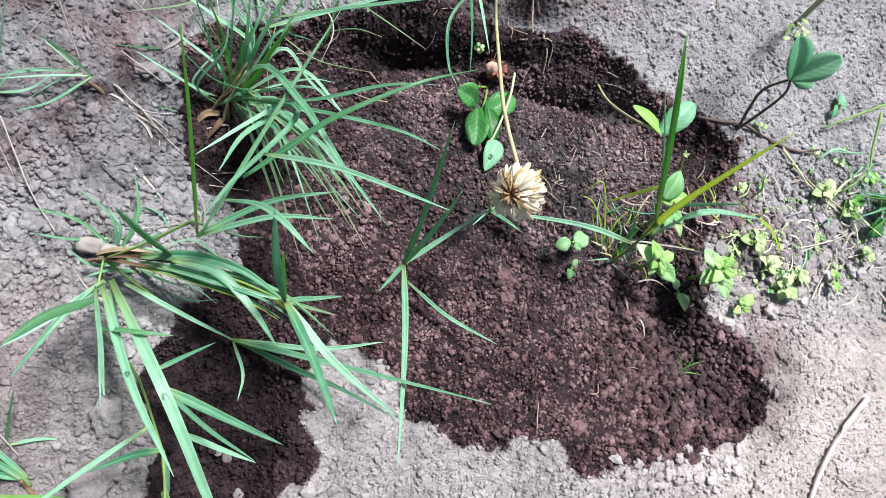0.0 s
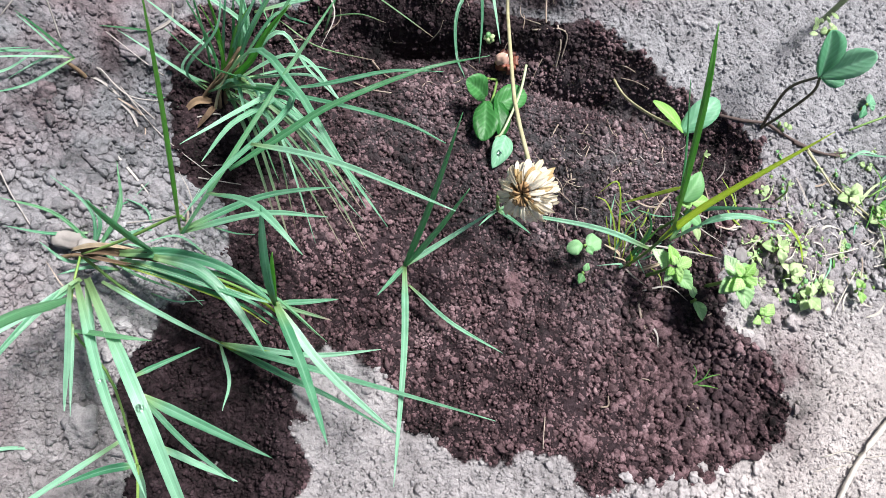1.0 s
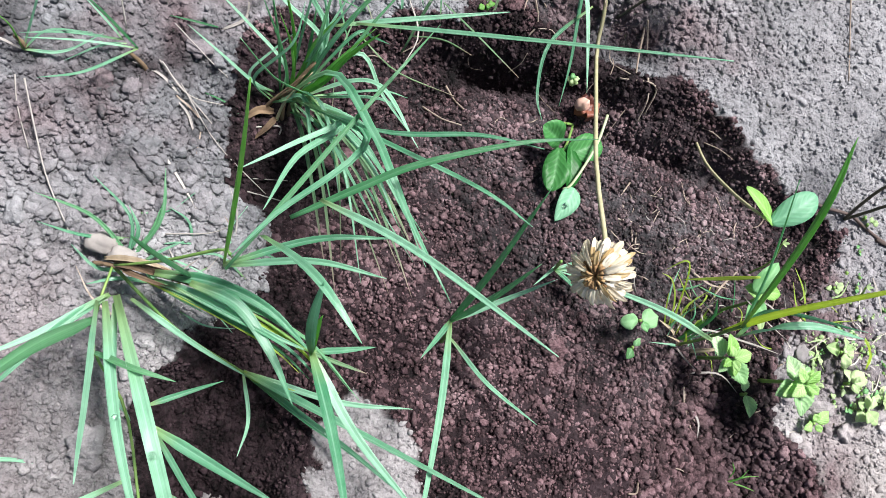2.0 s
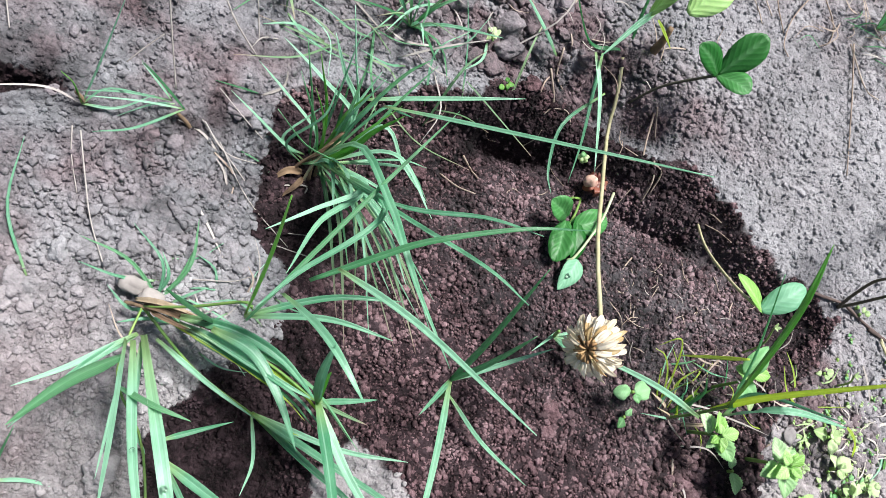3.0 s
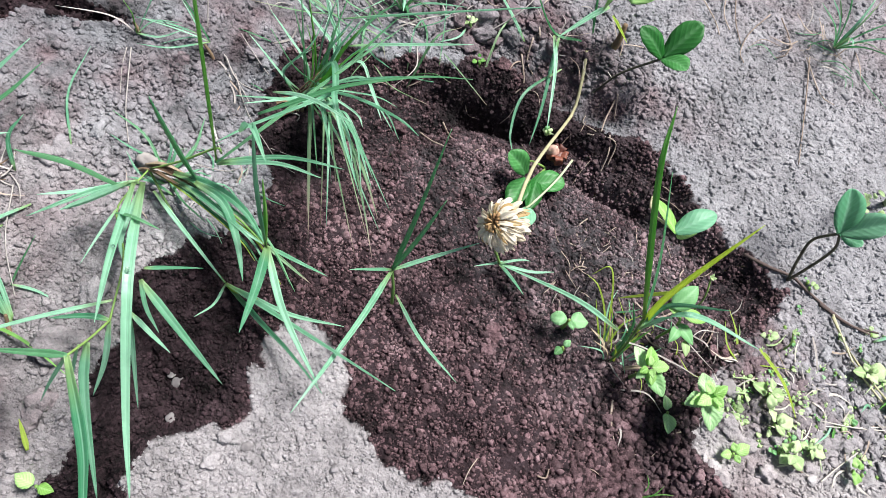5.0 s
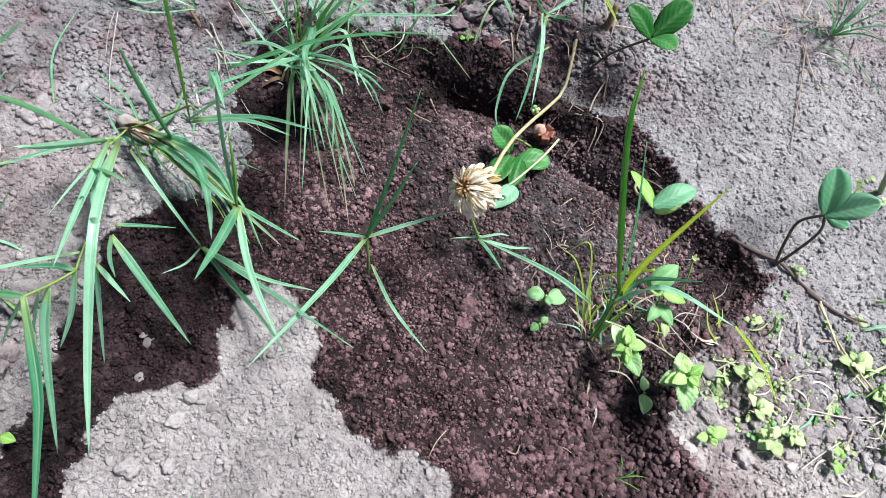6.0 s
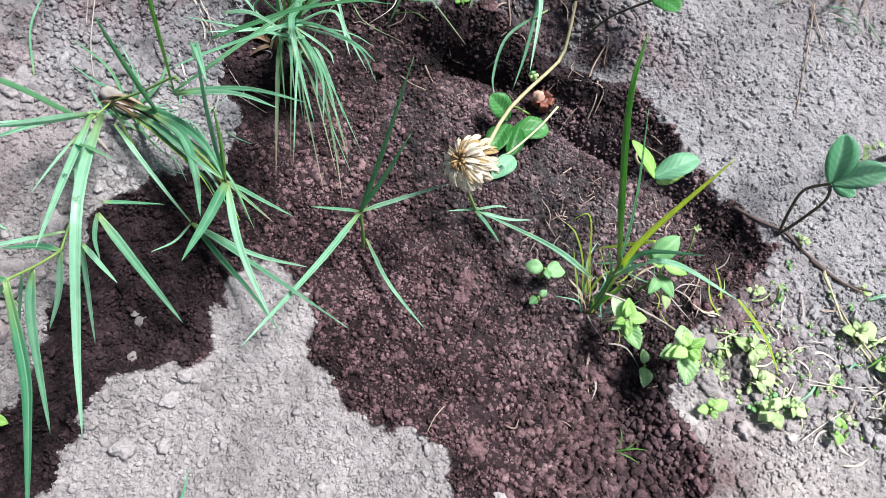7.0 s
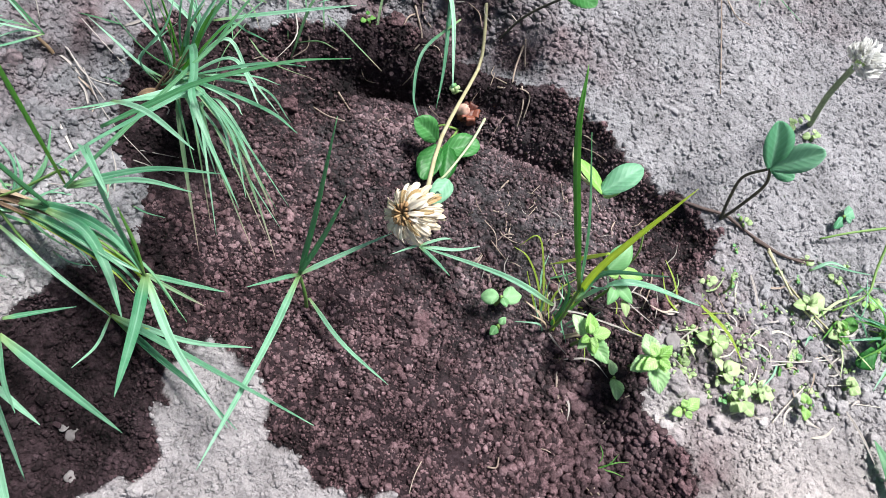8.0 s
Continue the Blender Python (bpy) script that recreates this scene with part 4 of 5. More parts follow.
g = thing("clover_flower", 172, 118, level(172, 118), "white clover flower on a thick dark green stalk", "flower")
stem(g, [(188.9, 135.3, 4.8), (169.3, 127, 38.7), (152.8, 117.8, 72)], 1.4, 1.2, STEM_MID, "stalk")
flower_head(g, (151.5, 116, 76), (0.35, 0.3, 0.85), 6.8, PETAL_WHITE, False)
for k in range(7):
    a = k * 0.9
    leaf(g, (171 - k, 121, 12 + 3 * k), (171 - k + 4 * math.cos(a), 121 + 4 * math.sin(a), 13 + 3 * k), 2.4, WEED_PALE)

g = thing("clover_plant", 34, 139, level(34, 139), "clover with three dark green leaflets on a dark petiole", "clover")
stem(g, [(34.3, 138.9, -13.2), (40.8, 143.5, 3.1), (53, 145.5, 22.1)], 0.6, 0.6, STEM_DARK, "petiole")
leaf(g, (53, 145.5, 22.1), (36.3, 148, 32), 10, CLOVER, clover_shape, 1.5, (-0.2, -0.3, 1))
leaf(g, (53, 145.5, 22.1), (61.5, 159.1, 38), 13, CLOVER, clover_shape, 1.5, (0.0, 0.0, 1))
leaf(g, (53, 145.5, 22.1), (63.4, 138.4, 30), 10.5, CLOVER, clover_shape, 1.5, (0.2, -0.3, 1))

# rim tuft above the cavity
g = grass("grass_tuft", 30, 156, "grass tuft hanging over the pit from its rim")
stem(g, [(34, 158, -2), (34, 160, 6), (33, 163, 14)], 2.4, 1.2, SHEATH, "sheath")
blade(g, [(21.4, 162.7, 20), (14, 153.2, 18.7), (3.4, 136.5, 16)], 3.4)
blade(g, [(4.2, 138.6, 16), (6.7, 124.4, 8.8), (10.3, 107.7, 0.4), (12.2, 91.6, -8)], 2.8)
blade(g, [(2, 138.9, 14), (8.5, 122, 12.4), (15.5, 93.1, 8)], 2.2)
blade(g, [(11.7, 126, 10), (0, 110.5, 1.9), (1, 93.4, -5), (6, 84.1, -8)], 1.6)
blade(g, [(16.8, 150.8, 4), (0.9, 145.2, 8.9), (-20.4, 149.8, 34)], 2.6, GRASS_DARK)
blade(g, [(-9.5, 138, 2), (-21.7, 143.3, 10.8), (-35.1, 148.7, 20)], 2.8)
blade(g, [(25, 162.2, 16), (37.8, 158.1, 8)], 2.2, GRASS_YELLOW)
leaf(g, (19.6, 161.6, 18), (23.2, 166.8, 40), 11, WEED, oval_shape, 1, (-0.2, 0.2, 1))
leaf(g, (27.3, 156.9, 34), (38.8, 169.7, 44), 13, WEED, oval_shape, 1.5)
blade(g, [(20.6, 156.5, 6), (15.1, 159.8, 22.1), (9.8, 163.4, 40)], 1.6, GRASS_DARK)

# ---------------------------------------------------------------- low weeds
def rosette(x, y, size, pairs, label, material, z=0.0, serrated=True, turn=0.0):
    """A small plant of crossed leaf pairs on a short stem; the youngest stand up at its middle."""
    base = level(x, y)
    g = thing("weed_seedling", x, y, base, label, "weed", "weed seedlings")
    top = base + z
    stem(g, [(x + 1.5, y - 1, base - 3), (x + 1, y - 0.5, base + z * 0.5), (x, y, top)], 0.9, 0.6, n=6)
    for k in range(pairs):
        a = turn + k * 1.57 + random.uniform(-0.35, 0.35)
        s = size * (1 - 0.8 * k / max(pairs, 1)) * random.uniform(0.85, 1.1)
        for b in (a, a + math.pi + random.uniform(-0.4, 0.4)):
            if not serrated and random.random() < 0.15:
                continue
            q = s * random.uniform(0.7, 1.15)
            h = top + 1.2 * k + random.uniform(-0.8, 0.8)
            droop = random.uniform(-0.25, 0.2) + 0.3 * k / pairs
            side = (random.uniform(-0.35, 0.35), random.uniform(-0.35, 0.35), 1)
            leaf(g, (x + 0.8 * math.cos(b), y + 0.8 * math.sin(b), h), (x + q * math.cos(b), y + q * math.sin(b), h + q * droop),
                 q * (random.uniform(0.54, 0.68) if serrated else random.uniform(0.6, 0.85)), LEAF_PALE if serrated and k < 2 else material, saw_shape if serrated else (oval_shape if random.random() < 0.4 else egg_shape), q * 0.08, side, 0.35 if serrated else 0.12, n=27 if serrated else 12, wave=0.05 if serrated else 0.14)
    return g


random.seed(12)
rosette(91, 6, 13.5, 5, "bright green nettle-like seedling with toothed leaves", WEED, 20, True, 2.3)
rosette(113, 1, 15, 6, "bright green nettle-like seedling with toothed leaves", WEED, 18, True, 0.6)
rosette(54, 14, 10.5, 2, "small round-leaved green weed on damp soil", LEAF_SOFT, 12, False, 0.4)
rosette(57, 4, 6, 1, "tiny round-leaved green weed on damp soil", LEAF_SOFT, 4, False, 1.2)
rosette(108, -6, 9, 1, "small green weed beside the nettle-like seedling", WEED, 5, True, 2.0)
rosette(137, -13, 8, 2, "small bright weed on gravelly soil", WEED, 4, False, 0.5)
g = thing("weed_seedling", 98, 26, level(98, 26), "pale grey-green weed under the grass tuft", "weed", "weed seedlings")
stem(g, [(98, 26, -8), (98.9, 29.9, 8), (94.1, 32.8, 18)], 0.7, 0.5)
leaf(g, (90.6, 31.5, 18), (97.2, 43.8, 22), 9, LEAF_SOFT, egg_shape, 1.5)
leaf(g, (97.4, 33, 14), (108.9, 34.2, 12), 6, WEED, egg_shape, 1)
leaf(g, (98.9, 29.9, 8), (108.8, 24.5, 6), 6, LEAF_SOFT, egg_shape, 1)
leaf(g, (99.4, 28.8, 8), (97, 20.6, 8), 5, LEAF_SOFT, egg_shape, 1)
leaf(g, (104.5, 25, 6), (107.4, 18.5, 5), 4, WEED_PALE, egg_shape, 0.6)
leaf(g, (96.7, 32.1, 16), (88.3, 33.1, 16), 7, WEED, egg_shape, 1)
rosette(146.8, 17.6, 9, 3, "pale yellow-green weed in gravelly soil", WEED_PALE, 4, False, 0.3)
rosette(151.8, 5.6, 9, 3, "pale yellow-green weed in gravelly soil", WEED_PALE, 4, False, 0.9)
rosette(159.9, -4.3, 9, 4, "pale yellow-green weed in gravelly soil", WEED_PALE, 4, False, 1.3)
rosette(168.8, 1.9, 8, 3, "pale yellow-green weed in gravelly soil", WEED_PALE, 4, False, 0.1)
rosette(191.4, 0.6, 9, 3, "green weed rosette in gravelly soil", WEED, 4, False, 0.7)
rosette(190, 44.1, 8, 3, "pale yellow-green weed in gravelly soil", WEED_PALE, 5, False, 0.7)
rosette(206.9, 36.3, 8, 3, "pale yellow-green weed in gravelly soil", WEED_PALE, 5, False, 0.2)
rosette(212.8, 13.4, 8, 3, "pale yellow-green weed in gravelly soil", WEED_PALE, 5, False, 1.2)
rosette(225.2, 31.5, 11, 2, "dark green round-leaved weed in gravelly soil", CLOVER, 8, False, 0.5)
rosette(207.5, 92.1, 8, 2, "green three-leaved weed on dry soil", CLOVER_GREY, 5, False, 0.4)
rosette(157.1, 74.4, 5, 2, "pale yellow-green weed in gravelly soil", WEED_PALE, 3, False, 1.0)
rosette(142.6, 43.9, 5, 2, "pale yellow-green weed in gravelly soil", WEED_PALE, 3, False, 0.2)
rosette(189.1, 128.5, 5, 2, "pale yellow-green weed on dry soil", WEED_PALE, 3, False, 0.2)
rosette(223.7, 53.9, 7, 2, "pale green weed beside dry soil", WEED, 3, False, 0.2)
rosette(210.2, 37.3, 9, 2, "green weed beside dry soil", GRASS_BRIGHT, 5, False, 0.8)
rosette(-37.9, 136.3, 5, 2, "pale green weed on crumbly soil", WEED_PALE, 4, False, 0.8)
rosette(-106.9, -119.3, 9, 1, "rounded yellow-green leaf beside dark soil", WEED, 6, False, 0.3)
rosette(-26.3, 119.2, 4, 2, "sprig of green on damp soil", GRASS_BRIGHT, 3, False, 0.3)

for _ in range(140):
    x, y = random.gauss(164, 27), random.gauss(17, 19)
    if float(dampness(np.array([x]), np.array([y]))[0]) < -3 and y > -14 + 0.21 * (x - 137):
        rosette(x, y, random.choice((2.0, 2.6, 3.2, 4.6)) * random.uniform(0.8, 1.1), random.choice((1, 1, 2, 2)), "tiny pale green weed in gravelly soil",
                random.choice((WEED_PALE, WEED_PALE, LEAF_SOFT)), random.uniform(0.5, 2.5), False, random.uniform(0, 3))

g = thing("grass_sprig", 100, -41, level(100, -41), "tiny green sprig sprouting from damp crumbs", "grass")
blade(g, [(109.5, -42.5, -8.7), (113.1, -40, -5.1), (115.4, -35.5, -2.4)], 0.8, GRASS_BRIGHT)
blade(g, [(109.5, -42.5, -8.7), (114.6, -42.6, -5.4), (119, -43.6, -2.6)], 0.8, GRASS_BRIGHT)
blade(g, [(109.5, -42.5, -8.7), (109.4, -37.4, -4), (107.3, -33.7, -2.6)], 0.8, GRASS_BRIGHT)
blade(g, [(109.5, -42.5, -8.7), (115.9, -38.8, -4.6), (120.1, -37.6, -2)], 0.7, GRASS_BRIGHT)

# small flowering stalks in the gravel
for x, y, h, dx, dy in ((112, 44, 24, -6, 10), (152, 40, 14, -6, 4)):
    g = thing("weed_stalk", x, y, level(x, y), "thin weed stalk with pale flower buds", "weed", "weed stalks")
    z = level(x, y)
    stem(g, [(x, y, z - 2), (x + dx * 0.4, y + dy * 0.4, z + h * 0.6), (x + dx, y + dy, z + h)], 0.5, 0.4, STEM_GREEN)
    for k in range(4):
        leaf(g, (x + dx, y + dy, z + h), (x + dx + 1.7 * math.cos(k * 1.6), y + dy + 1.7 * math.sin(k * 1.6), z + h + 2), 1.3, WEED_PALE, name="bud_scale", n=6)

# ---------------------------------------------------------------- grass on the dry side
g = grass("grass_tuft", -165, 55, "small sparse grass tuft on dry soil")
stem(g, [(-164, 54, 3), (-165, 56, 8), (-167, 57, 12)], 0.9, 0.6, SHEATH, "sheath")
blade(g, [(-165.4, 55, 7.4), (-160.6, 65.2, 21.6), (-153.9, 81, 44)], 1.1)
blade(g, [(-165.4, 55, 7.4), (-176.4, 55.1, 12.3), (-193.7, 46.5, 18)], 0.9, STRAW)
blade(g, [(-165.4, 55, 7.4), (-154.6, 56.4, 10.3), (-144, 63.1, 16)], 1.1)
blade(g, [(-165.4, 55, 7.4), (-158.3, 60.3, 14.2), (-145.8, 61.2, 20)], 1.0)
blade(g, [(-165.4, 55, 7.4), (-167, 58.2, 15.8), (-169.7, 58.9, 22)], 1.0, GRASS_BRIGHT)
blade(g, [(-165.4, 55, 7.4), (-163.6, 55.3, 6.7), (-161.1, 51.5, 4)], 0.9, GRASS_BRIGHT)
g = grass("grass_tuft", -134, 60, "small sparse grass tuft on dry soil")
stem(g, [(-132, 59, 3), (-134, 60, 8), (-137, 61, 12)], 0.9, 0.6, SHEATH, "sheath")
blade(g, [(-139.7, 64.2, 12), (-144.1, 66.4, 19.2), (-148.4, 68.4, 26)], 1.0)
blade(g, [(-139.7, 64.2, 12), (-152.4, 61.1, 15.4), (-163.9, 56.3, 18)], 0.9)
blade(g, [(-138.8, 64.1, 10), (-145.3, 61.6, 9.7), (-154.4, 54.6, 8)], 0.9)
blade(g, [(-135, 62.8, 12), (-142.6, 66, 23), (-147.7, 67.7, 30)], 1.0, GRASS_DARK)
blade(g, [(-135, 62.8, 12), (-146.3, 50.7, 15.8), (-156.2, 44.4, 20)], 1.0)
blade(g, [(-135, 62.8, 12), (-148, 58.5, 18.3), (-160.6, 53.4, 24)], 1.0)
g = grass("grass_tuft", -150, -64, "straggling grass tuft with thin arching blades")
stem(g, [(-142.1, -77.6, 7.4), (-144.8, -74.3, 8), (-145.6, -71.7, 12)], 1.0, 0.6, SHEATH, "sheath")
blade(g, [(-143.4, -73.8, 8), (-159.1, -61, 17.1), (-172.1, -61.7, 24)], 2.4)
blade(g, [(-144.3, -71.9, 8), (-156.7, -68.3, 13.7), (-170.4, -64.6, 20)], 2.2)
blade(g, [(-144.3, -71.9, 8), (-154.3, -60.8, 13.5), (-158.9, -56.3, 16)], 1.8)
blade(g, [(-150.2, -61, 10), (-141.6, -59.8, 8.3), (-129.7, -60.9, 6)], 1.4)
blade(g, [(-145.2, -72.3, 8), (-154.6, -69.3, 9.7), (-167.9, -76.1, 12)], 1.6, STRAW)
blade(g, [(-144.7, -76.1, 4), (-138.2, -78.2, 3.9), (-131.3, -81.3, 4)], 2.0)
blade(g, [(-151.5, -61.2, 8), (-149.6, -52.6, 14.7), (-147.2, -43, 22)], 1.2, GRASS_DARK)
blade(g, [(-151.5, -61.2, 8), (-161.7, -48.4, 5.1), (-168.5, -42.4, 4)], 1.2, STRAW)
g = grass("grass_tuft", -170, -92, "dense low grass tuft of fresh blades")
for k in range(16):
    a, s = k * 0.393 + random.uniform(-0.2, 0.2), random.uniform(0.6, 1.0)
    blade(g, [(-168, -94, 2), (-168 + 16 * s * math.cos(a), -94 + 16 * s * math.sin(a), 16), (-168 + 38 * s * math.cos(a), -94 + 38 * s * math.sin(a), 14 + 12 * s)],
          random.uniform(1.6, 2.6), GRASS_BRIGHT if k % 3 == 0 else GRASS)
blade(g, [(-131.4, -112.3, 20), (-137.9, -102.9, 23.2), (-143.5, -99, 26)], 3.0)
blade(g, [(-150.3, -97.4, 10), (-146.4, -89.1, 17.7), (-142.7, -80.1, 26)], 2.0, GRASS_DARK)
blade(g, [(-115.2, -109.9, 10), (-117.8, -105.4, 14.1), (-120.1, -101.1, 18)], 2.0, GRASS_YELLOW)
g = grass("grass_tuft", -215, 10, "blurred bluish grass blades on dry soil")
blade(g, [(-198.7, -23.6, 20), (-189, -1.2, 30.7), (-179, 19.3, 40)], 3.2)
blade(g, [(-198.7, -23.6, 20), (-182.7, -3.2, 27.9), (-172.7, 14.4, 36)], 2.4, GRASS_DARK)
blade(g, [(-198.7, -23.6, 20), (-187.2, -17.5, 19.8), (-177.4, -11, 20)], 2.6)
blade(g, [(-192.9, -34.3, 20), (-185.7, -20.9, 23.8), (-179.7, -16, 24)], 2.2)
g = grass("grass_tuft", 232, 40, "green grass tuft at the edge of the gravelly soil")
for k in range(10):
    a, s = 1.7 + k * 0.3 + random.uniform(-0.2, 0.2), random.uniform(0.6, 1.0)
    blade(g, [(234, 40, 2), (234 + 14 * s * math.cos(a), 40 + 14 * s * math.sin(a), 14), (234 + 34 * s * math.cos(a), 40 + 34 * s * math.sin(a), 16 * s)],
          random.uniform(1.4, 2.4), GRASS_BRIGHT if k % 2 else GRASS)
# grass behind the big tuft
for bx, by, n, lab in ((-70, 128, 12, "thin pale green grass behind the big tuft"), (-118, 118, 10, "thin grass on crumbly soil"), (146, 214, 12, "grass tuft with bare drooping roots")):
    g = grass("grass_tuft", bx, by, lab)
    z = level(bx, by)
    for k in range(n):
        a, s = k * 6.28 / n + random.uniform(-0.3, 0.3), random.uniform(0.5, 1.0)
        blade(g, [(bx, by, z), (bx + 12 * s * math.cos(a), by + 12 * s * math.sin(a), z + 16), (bx + 32 * s * math.cos(a), by + 32 * s * math.sin(a), z + 10 + 22 * s)],
              random.uniform(1.0, 2.0), (GRASS, GRASS_DARK, GRASS_PINK)[k % 3])


# ---------------------------------------------------------------- straws, roots, twigs
def strand(name, pts, material, r0=0.5, r1=0.35, label="dry pale straw lying on the soil", category="straw", group="loose straws"):
    pts = [(x, y, max(z, level(x, y) + r0 * 0.7)) for x, y, z in pts]
    return tagged(part(name, tube_mesh(pts, r0, r1, 14, 6, 0.25), material), label, category, group)


strand("dry_straw", [(-147.4, 92, 30), (-144.4, 82.1, 20.3), (-140.3, 69.6, 7.9)], STRAW, 0.29, 0.26)
strand("dry_straw", [(-197, 81.1, 8.8), (-192.9, 71.3, 7.5)], STRAW, 0.29, 0.22)
strand("dry_straw", [(-134.7, 103.5, 20), (-128.4, 97.2, 14), (-119.7, 91.3, 7.3)], STRAW, 0.38, 0.31)
strand("dry_straw", [(-125.1, 110.3, 16), (-120.6, 97.6, 7.6)], STRAW, 0.26, 0.22)
strand("dry_straw", [(-165.9, 47.2, 7.2), (-163.1, 38.1, 7), (-157.6, 26.7, 6.8)], STRAW, 0.26, 0.17)
strand("dry_straw", [(-161.7, 45.5, 12), (-156.1, 31.8, 10.3), (-150.4, 19, 8.7), (-141.3, 4.4, 6.4)], STRAW, 0.26, 0.22)
strand("dry_straw", [(-129.6, 63.2, 6.1), (-122.2, 57.4, 3), (-110.1, 47.6, 3.2), (-92.9, 35.2, -5.3)], STRAW, 0.26, 0.17)
strand("dry_straw", [(-128.6, 62.7, 6.7), (-119.2, 55.3, 3.4), (-104.8, 55.4, 1.4)], STRAW, 0.26, 0.17)
strand("dry_straw", [(-122.3, 58.4, 3), (-107.7, 41.8, 5), (-89.7, 31.4, -7.1)], STRAW, 0.21, 0.17)
strand("dry_straw", [(-100.5, 49.9, 1.1), (-90.2, 53.5, 0.3), (-90, 49.7, -1.9)], STRAW, 0.34, 0.26)
strand("dry_straw", [(-94.9, 35, -3.6), (-82.5, 38.5, -10.2)], STRAW, 0.21, 0.17)
strand("dry_straw", [(-95.7, 30.1, -2.2), (-81.2, 30.2, -7.4)], STRAW, 0.26, 0.17)
strand("dry_straw", [(-115.8, 10, 9), (-104.1, 12.9, 7.6), (-98.5, 15.9, 9.6)], STRAW, 0.26, 0.17)
strand("dry_straw", [(-152.6, 67.1, 26), (-148.9, 72.5, 28), (-144.5, 78.1, 30)], STRAW, 0.21, 0.17)
strand("dry_straw", [(-127.4, 75.2, 8.2), (-115, 67.6, 4.3), (-109.1, 64.4, 2.9)], STRAW, 0.21, 0.17)
strand("dry_straw", [(-177.2, -24.7, 10.8), (-169.6, -40.9, 10.7), (-156.4, -65.5, 9.8)], STRAW, 0.34, 0.26)
strand("dry_straw", [(-179.4, -26.9, 10.8), (-178, -36.8, 9.7), (-173.7, -51.5, 9.4)], STRAW, 0.29, 0.22)
strand("dry_straw", [(-175.8, -24.5, 11.8), (-182.3, -34.1, 10.7), (-185.8, -38.7, 9.6)], STRAW, 0.29, 0.22)
strand("dry_straw", [(-170.9, -26.8, 9.8), (-161.8, -47, 9.6), (-147.5, -64.4, 9.6)], STRAW, 0.26, 0.17)
strand("stick", [(204.8, -55.7, 6.2), (186.7, -70.6, 6.4), (173.6, -86.3, 5.7), (164.6, -100.5, 5.3)], STRAW_PALE, 1.3, 1.0, "bleached bent stick on dry soil", "stick", "sticks")
strand("dry_straw", [(164.9, -72.4, 5), (177.9, -70.3, 5.4), (187.4, -73.2, 5.5), (200.9, -72.5, 5.7)], STRAW_PALE, 0.26, 0.17)
strand("dry_straw", [(159.9, -78.4, 4.3), (174.1, -76.5, 5), (190.2, -75.9, 5.6)], STRAW_PALE, 0.21, 0.17)
strand("dry_straw", [(182.1, -89.4, 5.1), (191, -96.1, 5.2), (201, -98, 5.1)], STRAW_PALE, 0.21, 0.17)
strand("dry_straw", [(173.3, 15.6, 5.5), (190, 19, 6), (205.7, 23.9, 4.6)], STRAW_PALE, 0.34, 0.26)
strand("dry_straw", [(153.7, 10.7, 5.5), (167.6, 7, 6.1), (178.1, 4.7, 5.4)], STRAW_PALE, 0.26, 0.17)
strand("dry_straw", [(118.7, -23.5, -2.4), (124.5, -19.9, 2.3), (135.1, -16, 3.1)], STRAW_PALE, 0.21, 0.17)
strand("dry_straw", [(205.4, 5.9, 3.2), (221, 7.7, 4.2), (232, 8.8, 4.5)], STRAW_PALE, 0.29, 0.22)
strand("dry_straw", [(172.7, 13.1, 5.6), (189.2, 18.8, 5), (206.8, 26.3, 4.6)], STRAW_PALE, 0.29, 0.22)
strand("dry_straw", [(178.2, -9.5, 5.3), (184.3, -1.6, 4.8), (193.7, 9.4, 4.3)], STRAW_PALE, 0.34, 0.26)
strand("dry_straw", [(205.1, 12.4, 4.3), (219.9, 15.8, 4.6)], STRAW_PALE, 0.34, 0.26)
strand("dry_straw", [(120.2, -24.2, -2), (132.9, -19.3, 3.1)], STRAW_PALE, 0.21, 0.17)
strand("dead_twig", [(125, 78.7, 1.7), (137.7, 77.6, 2), (149.3, 76.6, 4), (159.3, 72.4, 3.7), (177.5, 66.2, 3.7), (192.2, 65.6, 3.2)], BARK, 0.9, 0.6, "dark dead twig half buried in the soil", "twig", "twigs")
strand("dead_twig", [(164.6, 69.1, 3.9), (181.2, 65.6, 3.6), (196.2, 67.9, 3.2)], BARK, 0.7, 0.5, "dark dead twig half buried in the soil", "twig", "twigs")
strand("runner", [(171, 65.2, 4.9), (182.6, 51.5, 5.5), (195.9, 40.5, 6.7), (210.4, 30.3, 8.5)], STEM_STRAW, 0.5, 0.4, "pale creeping weed runner", "stem", "weed runners")
strand("runner", [(225.4, 85.9, 16), (222.4, 69.1, 11.4), (218.9, 56, 9.4), (204.1, 45.5, 6.4)], STEM_GREEN, 0.6, 0.5, "thin curved green weed runner", "stem", "weed runners")
strand("runner", [(171.3, 66.6, 4.9), (178.7, 55.1, 5.6), (186.6, 45.3, 5.6), (201.4, 34.8, 5.9)], STEM_STRAW, 0.5, 0.4, "pale creeping weed runner", "stem", "weed runners")
strand("runner", [(231.9, 91.9, 14), (208.6, 83.1, 10.8), (197.1, 78.4, 5.5)], STEM_GREEN, 0.7, 0.5, "thin pale weed runner", "stem", "weed runners")
strand("root", [(47, 112.4, -3.1), (49.9, 104.9, -6.1), (51.1, 97.4, -14.1)], ROOT, 0.4, 0.3, "thin pale root hanging in the damp soil", "root", "fine roots")
strand("root", [(88.6, -8.2, -12.8), (89.9, -16.6, -12.4), (93.4, -24.4, -11.7)], ROOT, 0.45, 0.3, "thin pale root in damp soil", "root", "fine roots")
